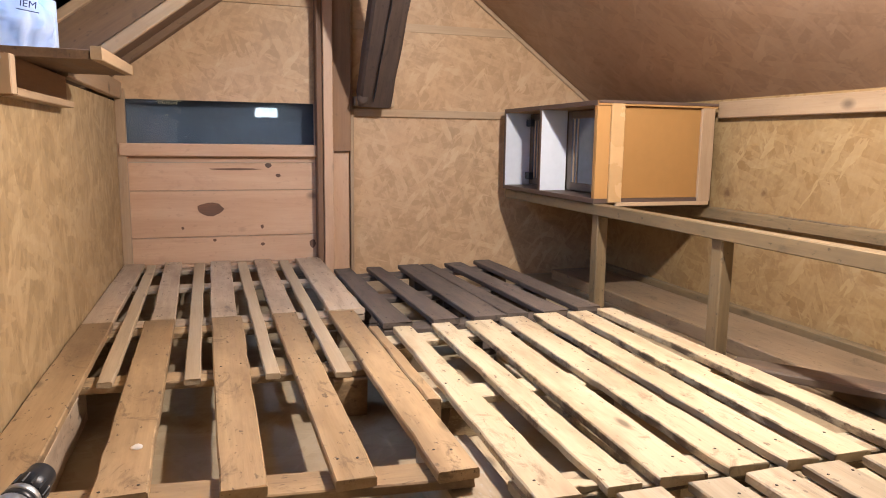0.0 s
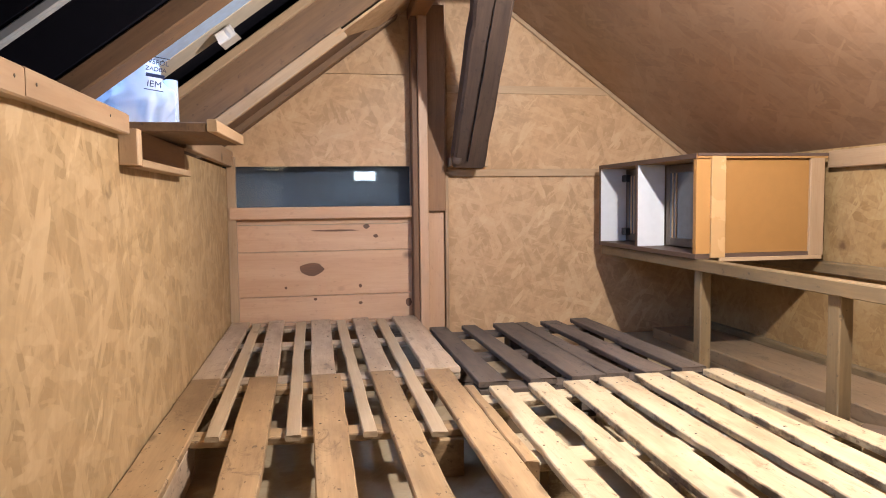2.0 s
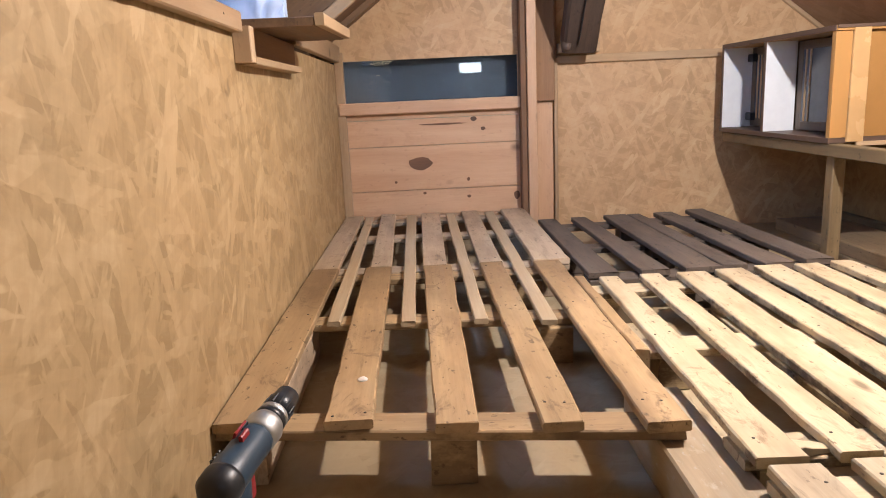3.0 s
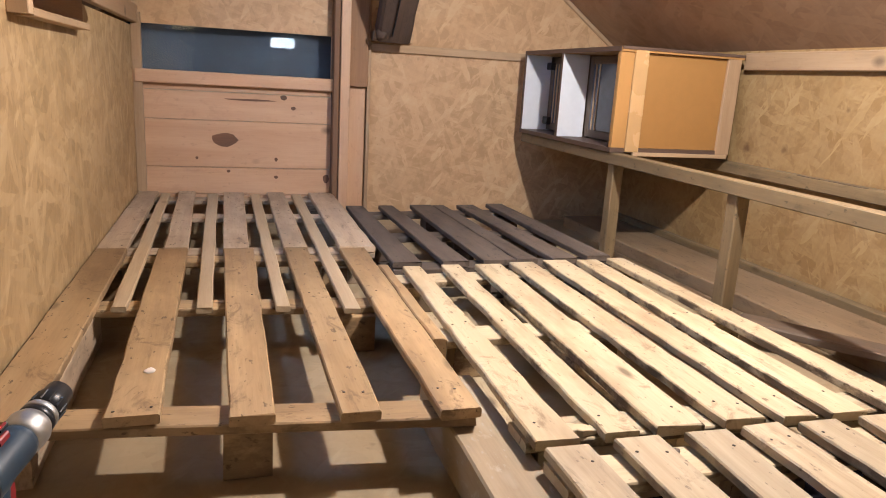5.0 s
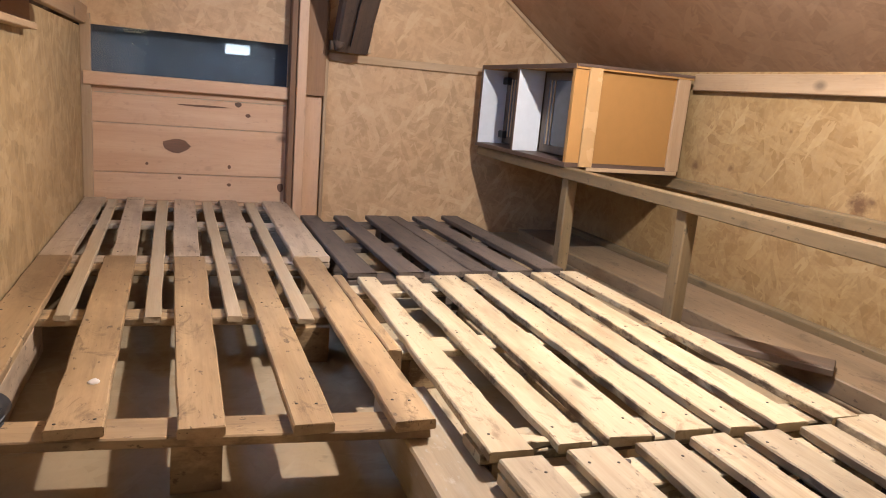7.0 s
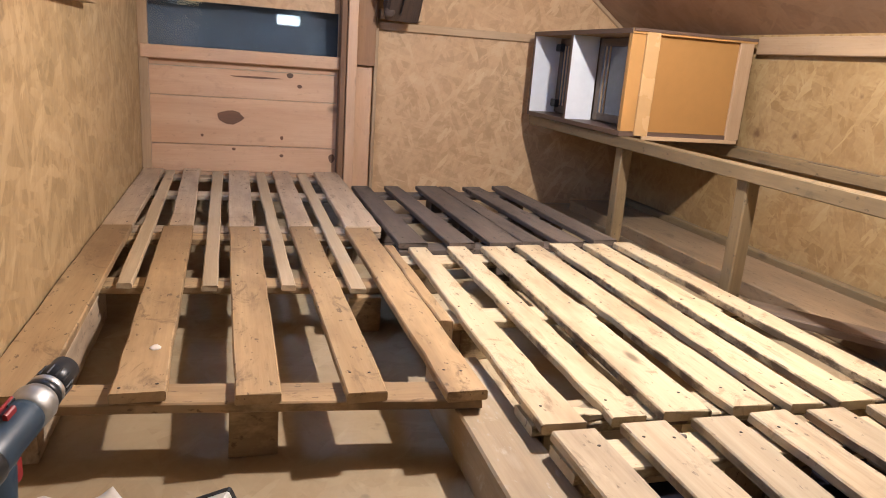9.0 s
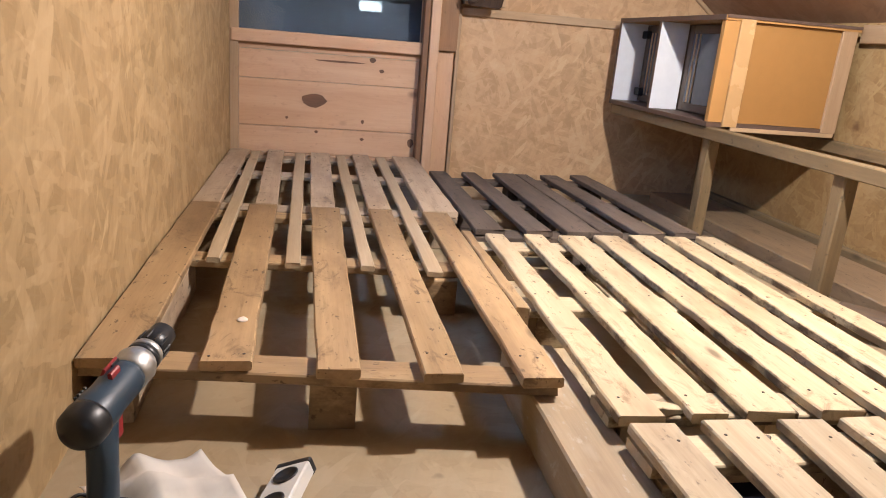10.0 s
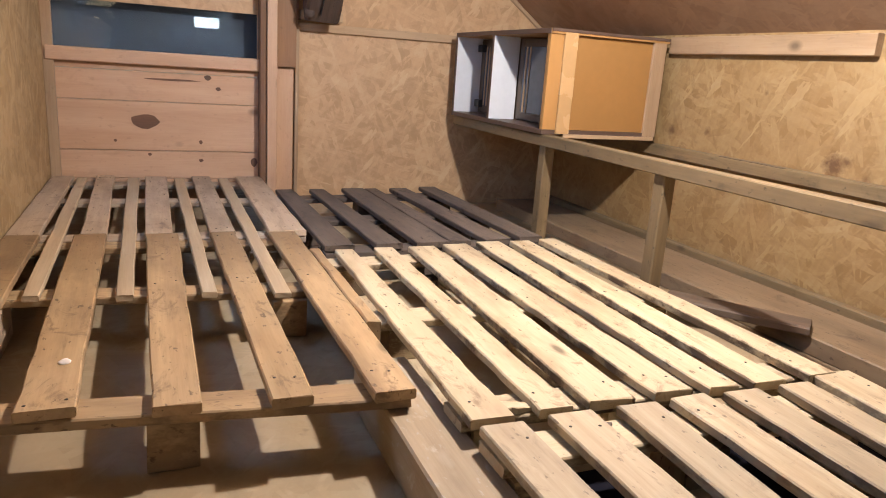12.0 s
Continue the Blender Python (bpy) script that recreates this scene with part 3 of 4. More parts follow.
tagged(beam("eaves_ledge", RAFTER, (-0.30, REAR, 0.848), (-0.002, FAR, 0.866), "y", r=0.002), "rough board over the eaves", "ledge", "", "structure")
structure("eaves_back", prism(rect(REAR, FAR, 0.7, 1.3), 0.02), MEMBRANE, LEFT_FACE @ Matrix.Translation((0, 0, -0.32)), "dark eaves underlay", "wall")
br = thing("wall_bracket", "brown board framed by pale strips under the shelf", "bracket", (0.0, 2.2, 0.80))
beam("bracket_board", ORANGE, (0.0, 1.925, 0.815), (0.022, 2.53, 0.884), "y", br, "brown board")
beam("upright_strip", BATTEN, (0.0, 1.885, 0.800), (0.040, 1.925, 0.878), "z", br, "pale strip")
beam("bottom_strip", BATTEN, (0.0, 1.925, 0.797), (0.040, 2.53, 0.815), "y", br, "pale strip")
sh = thing("shelf", "rough board shelf on the knee wall with a pale front edge", "shelf", (0.08, 2.25, 0.90))
beam("shelf_board", RAFTER, (-0.10, 1.96, 0.889), (0.172, 2.60, 0.910), "y", sh, "rough brown board", segs=6, wane=0.003, turn=(1.7, 0, 0))
beam("front_strip", BATTEN, (0.174, 1.96, 0.888), (0.196, 2.56, 0.917), "y", sh, "pale edge strip", segs=4, wane=0.0015, turn=(1.7, 0, 0))

# brace under the ridge
bt = thing("brace", "old dark split timber brace leaning from the gable to the ridge", "brace", (1.14, 3.6, 0.93), kind="structure")
strut("brace_timber", OLD_BEAM, (1.146, 3.62, 0.915), (1.107, 2.86, 1.625), 0.158, 0.120, bt, segs=12, wane=0.004, seed=5, r=0.012)
strut("split", BLACK, (1.128, 3.535, 0.90), (1.108, 2.80, 1.60), 0.0015, 0.02, bt, "dark drying crack", segs=14, wane=0.003, seed=6, r=0.001)
kn = turned([(0.004, 0), (0.020, 0.003), (0.026, 0.012), (0.024, 0.026), (0.010, 0.032)], 14)
place("foot_knob", kn, OLD_BEAM, pose(1.085, 3.565, 0.905, 80, 0, -20), bt, "rounded worn foot of the timber")
tagged(beam("brace_ledge", BATTEN, (1.066, 3.675, 0.882), (1.262, FAR - 0.005, 0.926), "x", r=0.003), "pale block under the brace foot", "block", "", "structure")
tagged(beam("ridge_block", BATTEN, (0.965, 2.815, 1.588), (1.275, 2.86, 1.648), "x", r=0.004), "pale cross block at the head of the brace", "block", "ridge blocks", "structure")
tagged(beam("ridge_block", BATTEN, (0.965, 2.96, 1.600), (1.30, 3.00, 1.650), "x", r=0.004), "pale cross block at the head of the brace", "block", "ridge blocks", "structure")

# ---- bench frame along the right wall ----
bench = thing("bench_frame", "unfinished bench frame of rough sawn timber along the knee wall", "bench frame", (1.87, 1.5, 0.0))
beam("front_rail", GREEN_POST, (1.832, REAR + 0.3, 0.437), (1.878, 3.60, 0.481), "y", bench, "weathered front rail", r=0.003, segs=12, wane=0.002)
beam("wall_rail", GREEN_POST, (2.372, REAR + 0.3, 0.413), (2.428, 3.60, 0.457), "y", bench, "weathered rail against the wall", r=0.003, segs=12, wane=0.002)
place("dark_scuff", box(0.30, 0.010, 0.003, 0.001, 12, 0.004, 8), DARK_PLANK, Matrix.Translation((2.378, 2.17, 0.4575)) @ AXIS["y"].to_4x4(), bench, "dark scuff along the rail")
for y in (2.690, 1.972, 0.95):
    beam("leg", GREEN_POST, (1.846, y, 0.0), (1.892, y + 0.050, 0.437), "z", bench, "greenish rough post", r=0.004, segs=4, wane=0.002, seed=int(y * 10))
tagged(beam("right_wall_batten", PINE, (2.402, 1.80, 0.826), (WIDE, 2.72, 0.893), "y", r=0.003, segs=6, wane=0.001), "pale batten under the sloping ceiling", "batten", "", "structure")
tagged(beam("skirting_plank", GREEN_POST, (2.388, 0.9, 0.0), (2.428, 3.6, 0.075), "y", r=0.004, segs=8, wane=0.003), "weathered plank along the foot of the wall", "plank", "", "structure")
tagged(beam("floor_offcut", DARK_PLANK, (1.950, 1.560, 0.0565), (2.050, 1.965, 0.080), "y", r=0.004, segs=5, wane=0.004, turn=(0, 0, 37)), "dark offcut lying across the low board below the bench", "plank")
tagged(beam("floor_plank", BOARD_TAN, (2.095, 1.05, 0.0), (2.365, 3.56, 0.055), "y", r=0.004, segs=8, wane=0.003), "tan dusty board lying on the floor along the wall", "plank")

# ---- pallets ----


def nails(board, x0, x1, ys, z, rnd):
    for y in ys:
        for x in (x0 + (x1 - x0) * 0.25, x0 + (x1 - x0) * 0.75):
            if rnd.random() < 0.45:
                continue
            place("nail", NAIL_MESH, NAIL, Matrix.Translation((x + rnd.uniform(-0.008, 0.008), y + rnd.uniform(-0.012, 0.012), z)), board)


def plank(name, material, near, far, z0, z1, parent=None, label="", r=0.003, segs=12, wane=0.002, seed=0):
    """A board along y whose ends span near = (x0, x1, y) and far = (x0, x1, y)."""
    a, b = Vector(((near[0] + near[1]) / 2, near[2], (z0 + z1) / 2)), Vector(((far[0] + far[1]) / 2, far[2], (z0 + z1) / 2))
    w0, w1, l = near[1] - near[0], far[1] - far[0], (b - a).length
    mesh = box(l, (w0 + w1) / 2, z1 - z0, r, segs, wane, seed)
    for v in mesh.vertices:
        f = v.co.x / l + 0.5
        v.co.y *= (w0 + (w1 - w0) * f) * 2 / (w0 + w1)
    x = (b - a).normalized()
    y = Vector((0, 0, 1)).cross(x)
    return place(name, mesh, material, Matrix.Translation((a + b) / 2) @ Matrix((x, y, Vector((0, 0, 1)))).transposed().to_4x4(), parent, label)


def pallet(label, boards, y0, y1, material, cross, cross_ys, blocks, seed, thick=0.020, top=0.144, runners=(), wane=0.0022, slant=(0.0, 0.0), ends=0.008, segs=14, half=0.045):
    """Top boards (x0, x1 at the near end, x0, x1 at the far end), cross boards under them, blocks and runners on the floor; slant: how the near and far ends run off square."""
    rnd = random.Random(seed)
    x0, x1 = min(b[0] for b in boards), max(b[1] for b in boards)
    xm = (x0 + x1) / 2
    p = thing("pallet", label, "pallet", (xm, (y0 + y1) / 2, 0), "pallets laid as a bed base")
    for k, (a, b, c, d) in enumerate(boards):
        e0, e1, lift = rnd.uniform(-ends, ends), rnd.uniform(-ends, ends), rnd.uniform(-0.0015, 0.002)
        ya, yb = y0 + slant[0] * ((a + b) / 2 - xm) + e0, y1 + slant[1] * ((c + d) / 2 - xm) + e1
        ob = plank("top_board", material, (a, b, ya), (c, d, yb), top - thick + lift, top + lift, p, segs=segs, wane=wane, seed=seed * 20 + k)
        for y in cross_ys:
            f = (min(max(y, ya + 0.03), yb - 0.03) - ya) / (yb - ya)
            nails(ob, a + (c - a) * f, b + (d - b) * f, [ya + f * (yb - ya)], top + lift + wane * 0.15, rnd)
    for k, y in enumerate(cross_ys):
        f = (y - y0) / (y1 - y0)
        lean = math.degrees(math.atan(slant[0] + (slant[1] - slant[0]) * f))
        beam("cross_board", cross, (x0, y - half, top - 2 * thick - 0.003), (x1, y + half, top - thick - 0.003), "x", p, r=0.003, segs=6, wane=0.002, seed=seed * 20 + 10 + k, turn=(0, 0, lean))
    for bx, by in blocks:
        beam("block", cross, (bx - 0.043, by - 0.05, 0.022 if runners else 0.0), (bx + 0.043, by + 0.05, top - 2 * thick - 0.004), "x", p, r=0.003, segs=2, wane=0.0015, seed=int(bx * 100 + by * 10))
    for a, b in runners:
        beam("runner", cross, (a, y0 + 0.02, 0.0), (b, y1 - 0.02, 0.021), "y", p, r=0.003, segs=4, wane=0.002, seed=seed)
    return p


TAN_BOARDS = [(0.003, 0.104, 0.003, 0.096), (0.207, 0.296, 0.188, 0.278), (0.407, 0.486, 0.387, 0.484), (0.596, 0.670, 0.580, 0.659), (0.772, 0.850, 0.762, 0.852)]
tan_pallet = pallet("tan wooden pallet with smudged boards, its near end open", TAN_BOARDS, 1.407, 2.588, PALLET_TAN, PALLET_TAN, (1.455, 2.079, 2.545),
       [(0.440, 1.488), (0.05, 2.55), (0.443, 2.54), (0.735, 2.53), (0.735, 2.05)], 1, half=0.039, slant=(-0.113, -0.03))
beam("stringer", PALLET_GREY, (0.030, 1.475, 0.0), (0.086, 2.16, 0.099), "y", tan_pallet, "greyish stringer under the wall-side board", r=0.003, segs=8, wane=0.002, seed=91)
GREY_BOARDS = [(0.003, 0.093, 0.003, 0.090), (0.204, 0.278, 0.178, 0.251), (0.386, 0.468, 0.377, 0.468), (0.580, 0.660, 0.575, 0.655), (0.767, 0.891, 0.772, 0.887)]
pallet("greyed wooden pallet against the gable wall", GREY_BOARDS, 2.596, 3.700, PALLET_GREY, PALLET_GREY, (2.645, 3.24, 3.64),
       [(x, y) for x in (0.05, 0.443, 0.80) for y in (2.67, 3.24, 3.64)], 2, slant=(-0.03, 0.0))
for k, (a, b, c, d, y) in enumerate(((0.128, 0.170, 0.101, 0.140, 2.037), (0.328, 0.367, 0.304, 0.352, 2.008), (0.520, 0.556, 0.496, 0.541, 1.996), (0.689, 0.731, 0.689, 0.735, 1.962))):
    tagged(plank("bed_strip", STRIP, (a, b, y), (c, d, 3.69), 0.1222, 0.1375, r=0.003, segs=12, wane=0.0022, seed=k + 70),
           "narrow pale strip laid between the pallet boards", "strip", "strips between pallet boards")
PALE_BOARDS = [(0.897, 0.980, 0.927, 0.985), (1.032, 1.100, 1.055, 1.119), (1.135, 1.234, 1.171, 1.262), (1.278, 1.370, 1.297, 1.384), (1.397, 1.472, 1.420, 1.512), (1.514, 1.598, 1.555, 1.632), (1.660, 1.733, 1.671, 1.738)]
pallet("pale yellow wooden pallet with splintered boards", PALE_BOARDS, 1.228, 2.350, PALLET_PALE, PALLET_PALE, (1.30, 1.80, 2.29),
       [(x, y) for x in (0.965, 1.32, 1.69) for y in (1.31, 1.80, 2.28)], 3, runners=((0.917, 1.01), (1.27, 1.37), (1.635, 1.728)), wane=0.0028, segs=22, slant=(-0.01, 0.06))
NEAR_PALE_BOARDS = [(0.903, 0.992, 0.904, 0.986), (1.027, 1.105, 1.034, 1.122), (1.125, 1.195, 1.174, 1.259), (1.279, 1.367, 1.296, 1.378), (1.398, 1.480, 1.420, 1.505), (1.490, 1.565, 1.558, 1.639), (1.600, 1.695, 1.672, 1.777)]
pallet("pale wooden pallet with uneven boards, shade put into their colour", NEAR_PALE_BOARDS, 0.10, 1.216, PALLET_PALE_SHADED, PALLET_PALE, (0.15, 0.68, 1.16),
       [(x, y) for x in (0.960, 1.30, 1.63) for y in (0.16, 0.68, 1.15)], 4, runners=((0.918, 1.00), (1.25, 1.35), (1.59, 1.68)), wane=0.0028, ends=0.012, segs=22)
DARK_BOARDS = [(0.905, 1.002, 0.905, 0.982), (1.073, 1.164, 1.054, 1.121), (1.216, 1.335, 1.205, 1.312), (1.340, 1.418, 1.316, 1.373), (1.477, 1.572, 1.443, 1.529), (1.614, 1.706, 1.597, 1.683)]
pallet("weathered dark grey wooden pallet", DARK_BOARDS, 2.385, 3.385, PALLET_DARK, PALLET_DARK, (2.43, 2.88, 3.32),
       [(x, y) for x in (0.95, 1.3, 1.66) for y in (2.45, 2.88, 3.31)], 5, runners=((0.905, 1.02), (1.25, 1.35), (1.60, 1.700)), wane=0.003, slant=(0.05, 0.10))
tagged(beam("floor_beam", DIRTY_PLANK, (0.797, 0.2, 0.0), (0.913, 1.60, 0.098), "y", r=0.004, segs=10, wane=0.002, seed=44), "long plaster-stained timber lying between the pallets", "timber")
tagged(beam("side_plank", PALLET_TAN, (0.8545, 1.715, 0.0), (0.8890, 2.36, 0.142), "y", r=0.004, segs=8, wane=0.004, seed=45), "rough tan lath on edge wedged between the pallets", "timber")
bm = bmesh.new()
bmesh.ops.create_icosphere(bm, subdivisions=2, radius=0.011)
for v in bm.verts:
    v.co.z *= 0.35
    v.co += 0.002 * noise.noise_vector(v.co * 120)
tagged(place("foam_drop", mesh_of(bm, "drop", True), FOAM, pose(0.262, 1.612, 0.1465)), "small pale blob stuck on a pallet board", "blob")



def offcut(l, w, h, seed):
    """A torn scrap of wood, thicker at one end."""
    mesh = box(l, w, h, 0.002, 6, 0.004, seed)
    for v in mesh.vertices:
        f = v.co.x / l + 0.5
        v.co.z = -h / 2 + (v.co.z + h / 2) * (1.0 - 0.55 * f)
        v.co.y *= 1.0 - 0.35 * f
    return mesh


tagged(place("wood_scrap", offcut(0.060, 0.034, 0.019, 3), PALLET_PALE, pose(1.003, 1.276, 0.1310, 0, 0, 4)), "torn pale scrap of board on the pallet joint", "wood scrap", "wood scraps")
tagged(place("wood_scrap", offcut(0.022, 0.015, 0.008, 4), PALLET_DARK, pose(1.142, 1.185, 0.1255, 0, 0, 40)), "small dark chip of wood on the pallet", "wood scrap", "wood scraps")

PANE_GREY = plain("grey_patterned_glass", (0.085, 0.095, 0.115), 0.18, scale=20)


def RIGHT_FACE_AT(x):
    return Matrix(((0, 0, -1, x), (1, 0, 0, 0), (0, -1, 0, 0), (0, 0, 0, 1))) @ Matrix.Diagonal((1, -1, 1, 1)) @ Matrix.Diagonal((1, 1, -1, 1))


# Black sheet added to darken the floor seen between the near pallet's boards
structure("floor_sheet", prism(rect(0.905, 1.80, 0.02, 1.235), 0.0015), MEMBRANE, Matrix.Translation((0, 0, 0.0025)), "thin black sheet added to darken the floor under the pallet", "sheet")

# ---- cabinet ----
cx0, cx1, cy0, cy1, cz0, cz1, ct = 1.826, 2.372, 2.700, 3.620, 0.4825, 0.882, 0.018
cab = thing("cabinet", "tan kitchen cabinet lying open on the bench frame, white inside", "cabinet", (2.08, 3.1, cz0))
beam("bottom_panel", CAB_EDGE, (cx0 + 0.003, cy0 + 0.004, cz0), (cx1, cy1, cz0 + ct), "y", cab, r=0.001)
beam("top_panel", CAB_TAN, (cx0 + 0.003, cy0 - 0.004, cz1 - ct), (cx1 + 0.01, cy1, cz1), "y", cab, r=0.001)
beam("far_panel", MELAMINE, (cx0 + 0.003, cy1 - ct, cz0 + ct + 0.001), (cx1, cy1 - 0.001, cz1 - ct - 0.001), "z", cab, "white inner panel", r=0.001)
beam("divider", MELAMINE, (cx0 + 0.003, 3.190, cz0 + ct + 0.001), (1.958, 3.190 + ct, cz1 - ct - 0.001), "z", cab, "white divider", r=0.001)
beam("near_panel", HARDBOARD, (cx0 + 0.004, cy0 + 0.012, cz0 + ct + 0.001), (cx1 - 0.002, cy0 + 0.026, cz1 - ct - 0.001), "z", cab, "brown hardboard panel", r=0.001)
beam("side_stile", CAB_TAN, (cx0 + 0.004, cy0 + 0.002, cz0 + ct + 0.001), (cx0 + 0.062, cy0 + 0.0115, cz1 - ct - 0.001), "z", cab, r=0.001)
beam("pale_stile", STILE, (cx0 + 0.063, cy0 - 0.006, cz0 + 0.004), (cx0 + 0.122, cy0 + 0.0115, cz1 - 0.004), "z", cab, "pale glossy stile", r=0.002)
beam("side_stile", PINE, (cx1 - 0.062, cy0 - 0.002, cz0 + 0.004), (cx1, cy0 + 0.0115, cz1 - 0.004), "z", cab, "rough pale wooden stile", r=0.002)
beam("edge_band", CAB_EDGE, (cx0 + 0.004, cy0 - 0.008, cz1 - 0.010), (cx1 + 0.01, cy0 - 0.0045, cz1 + 0.001), "x", cab, "dark edge band", r=0.0005)
beam("bottom_lip", BATTEN, (cx0 + 0.098, cy0 - 0.006, cz0 - 0.012), (cx1 - 0.010, cy0 + 0.0035, cz0 + 0.003), "x", cab, "pale bottom lip", r=0.001)
for nm, lo, hi, al in (("edge_band", (cx0, cy0, cz0), (cx0 + 0.003, cy1, cz0 + ct), "y"), ("edge_band", (cx0, cy0, cz1 - ct), (cx0 + 0.003, cy1, cz1), "y"),
                       ("edge_band", (cx0, cy1 - ct, cz0 + ct), (cx0 + 0.003, cy1, cz1 - ct), "z"), ("edge_band", (cx0, 3.190, cz0 + ct), (cx0 + 0.003, 3.190 + ct, cz1 - ct), "z")):
    beam(nm, CAB_EDGE, lo, hi, al, cab, "dark edge band", r=0.0005)
z0, z1 = cz0 + ct + 0.004, cz1 - ct - 0.004
for y0, y1 in ((cy0 + 0.03, 3.186), (3.212, cy1 - ct - 0.003)):
    dm = 0.036
    door = place("door", prism(rect(y0 + dm, y1 - dm, z0 + dm, z1 - dm), 0.004), PANE_GREY, RIGHT_FACE_AT(1.967), cab, "framed door with a grey glass panel")
    for lo, hi, al in (((1.961, y0, z0), (1.981, y0 + dm, z1), "z"), ((1.961, y1 - dm, z0), (1.981, y1, z1), "z"),
                       ((1.962, y0 + dm, z0), (1.980, y1 - dm, z0 + dm), "y"), ((1.962, y0 + dm, z1 - dm), (1.980, y1 - dm, z1), "y")):
        beam("frame_rail", DOOR_WOOD, lo, hi, al, door, "greyish wooden rail", r=0.003)
    for yb in (y1 - dm - 0.030, y1 - dm - 0.062):
        beam("glazing_bar", BATTEN, (1.959, yb, z0 + dm), (1.979, yb + 0.010, z1 - dm), "z", door, "tan glazing bar", r=0.002)
    for z in ((z0 + 0.045, z1 - 0.045) if y0 > 3.2 else ()):
        beam("hinge", BLACK, (1.937, y1 - 0.055, z - 0.018), (1.9605, y1 - 0.004, z + 0.018), "y", door, "dark cup hinge", r=0.004)

# ---- plastic bag on the shelf ----
bm = bmesh.new()
rings, sides = 26, 64
rows = []
for k in range(rings):
    f = k / (rings - 1)
    wide = (0.112 * (1 - f ** 2.2) + 0.012) * (0.86 + 0.14 * math.sin(math.pi * min(1, f * 1.6 + 0.15)))
    row = []
    for j in range(sides):
        a = 2 * math.pi * j / sides
        v = Vector((wide * math.cos(a) + 0.058 * f ** 1.4, 0.8 * wide * math.sin(a), 0.235 * f))
        if 0 < k:
            n = noise.noise_vector(v * 14) * 0.024 + noise.noise_vector(v * 38) * 0.007
            ridge = abs(noise.noise(Vector((v.x * 26, v.y * 26, v.z * 8)))) * 0.034 + abs(noise.noise(v * 30)) * 0.010
            v += n - Vector((math.cos(a), math.sin(a), 0)) * ridge
        row.append(bm.verts.new(v))
    rows.append(row)
for a, b in zip(rows, rows[1:]):
    for j in range(sides):
        bm.faces.new((a[j], a[(j + 1) % sides], b[(j + 1) % sides], b[j]))
bm.faces.new(rows[0][::-1])
bm.faces.new(rows[-1])
bag = tagged(place("plastic_bag", mesh_of(bm, "bag", True), BAG, pose(-0.062, 2.23, 0.909)), "filled white plastic bag with dark print on the shelf", "bag")


def printed(text, size, m, parent, material):
    c = bpy.data.curves.new("print", "FONT")
    c.body, c.size, c.align_x, c.extrude = text, size, "CENTER", 0.0006
    c.materials.append(material)
    ob = new("print", c)
    WORLD[ob] = m
    ob.parent, ob.matrix_basis = parent, WORLD[parent].inverted() @ m
    return ob


FRONT = pose(0.028, 2.146, 1.040, 78, 8, 12)
for k, (txt, size) in enumerate((("WSPÓL", 0.017), ("ZADBA", 0.015), ("IEM", 0.023))):
    printed(txt, size, FRONT @ Matrix.Translation((0.0, (0.020, 0.002, -0.040)[k], 0.014)), bag, INK)
for k, (w, dy) in enumerate(((0.060, 0.039), (0.044, -0.010), (0.044, -0.048))):
    place("print_bar", box(w, 0.0022 if k != 1 else 0.009, 0.0008, 0.0002), INK, FRONT @ Matrix.Translation((0, dy, 0.014)), bag, "dark printed bar")

roll = turned([(0.006, 0.0), (0.023, 0.002), (0.024, 0.10), (0.023, 0.242), (0.017, 0.244), (0.016, 0.19), (0.004, 0.188)], 20)
tagged(place("foil_roll", roll, FELT_STRIP, pose(-0.036, 2.662, 0.8665)), "small grey roll of foil standing over the eaves", "roll")

# ---- cordless drill standing on its battery ----
drill = thing("cordless_drill", "dark blue cordless drill standing on its battery on the floor", "drill", (0.128, 1.14, 0.0))
AX = Vector((0.048, 0.185, 0.030)).normalized()
rot = AX.to_track_quat("Z", "Y").to_matrix().to_4x4()
REARP = Vector((0.124, 1.085, 0.222))


def along(name, pts, material, label="", parent=drill, sides=24):
    return place(name, turned(pts, sides), material, Matrix.Translation(REARP) @ rot, parent, label)


along("motor_housing", [(0.012, -0.006), (0.022, -0.002), (0.0275, 0.010), (0.0285, 0.045), (0.0262, 0.060), (0.0270, 0.105), (0.024, 0.118)], NAVY, "dark blue motor housing")
along("gear_collar", [(0.022, 0.112), (0.0275, 0.118), (0.0285, 0.140), (0.0245, 0.150)], STEEL, "silver gear housing")
along("torque_ring", [(0.0225, 0.150), (0.0245, 0.153), (0.0245, 0.160), (0.0225, 0.162)], BLACK, "black ring")
along("clutch_ring", [(0.0235, 0.162), (0.0240, 0.164), (0.0240, 0.170), (0.0230, 0.172)], STEEL, "silver ring")
along("chuck", [(0.0220, 0.172), (0.0222, 0.198), (0.0195, 0.206), (0.0190, 0.222), (0.011, 0.230), (0.004, 0.231)], BLACK, "ribbed black chuck")
along("rear_cap", [(0.010, -0.014), (0.021, -0.011), (0.0290, -0.001), (0.0300, 0.018), (0.0290, 0.024)], BLACK, "black rubber rear cap")
for k in range(12):
    a = 2 * math.pi * k / 12
    place("chuck_rib", box(0.020, 0.003, 0.003, 0.001), BLACK, Matrix.Translation(REARP) @ rot @ Matrix.Rotation(a, 4, "Z") @ Matrix.Translation((0.0222, 0, 0.185)) @ Matrix.Rotation(radians(90), 4, "Y"), drill)
GRIP = Matrix.Translation((0.128, 1.140, 0.128)) @ Matrix.Rotation(radians(-14), 4, "Z")
bm = bmesh.new()
rows = []
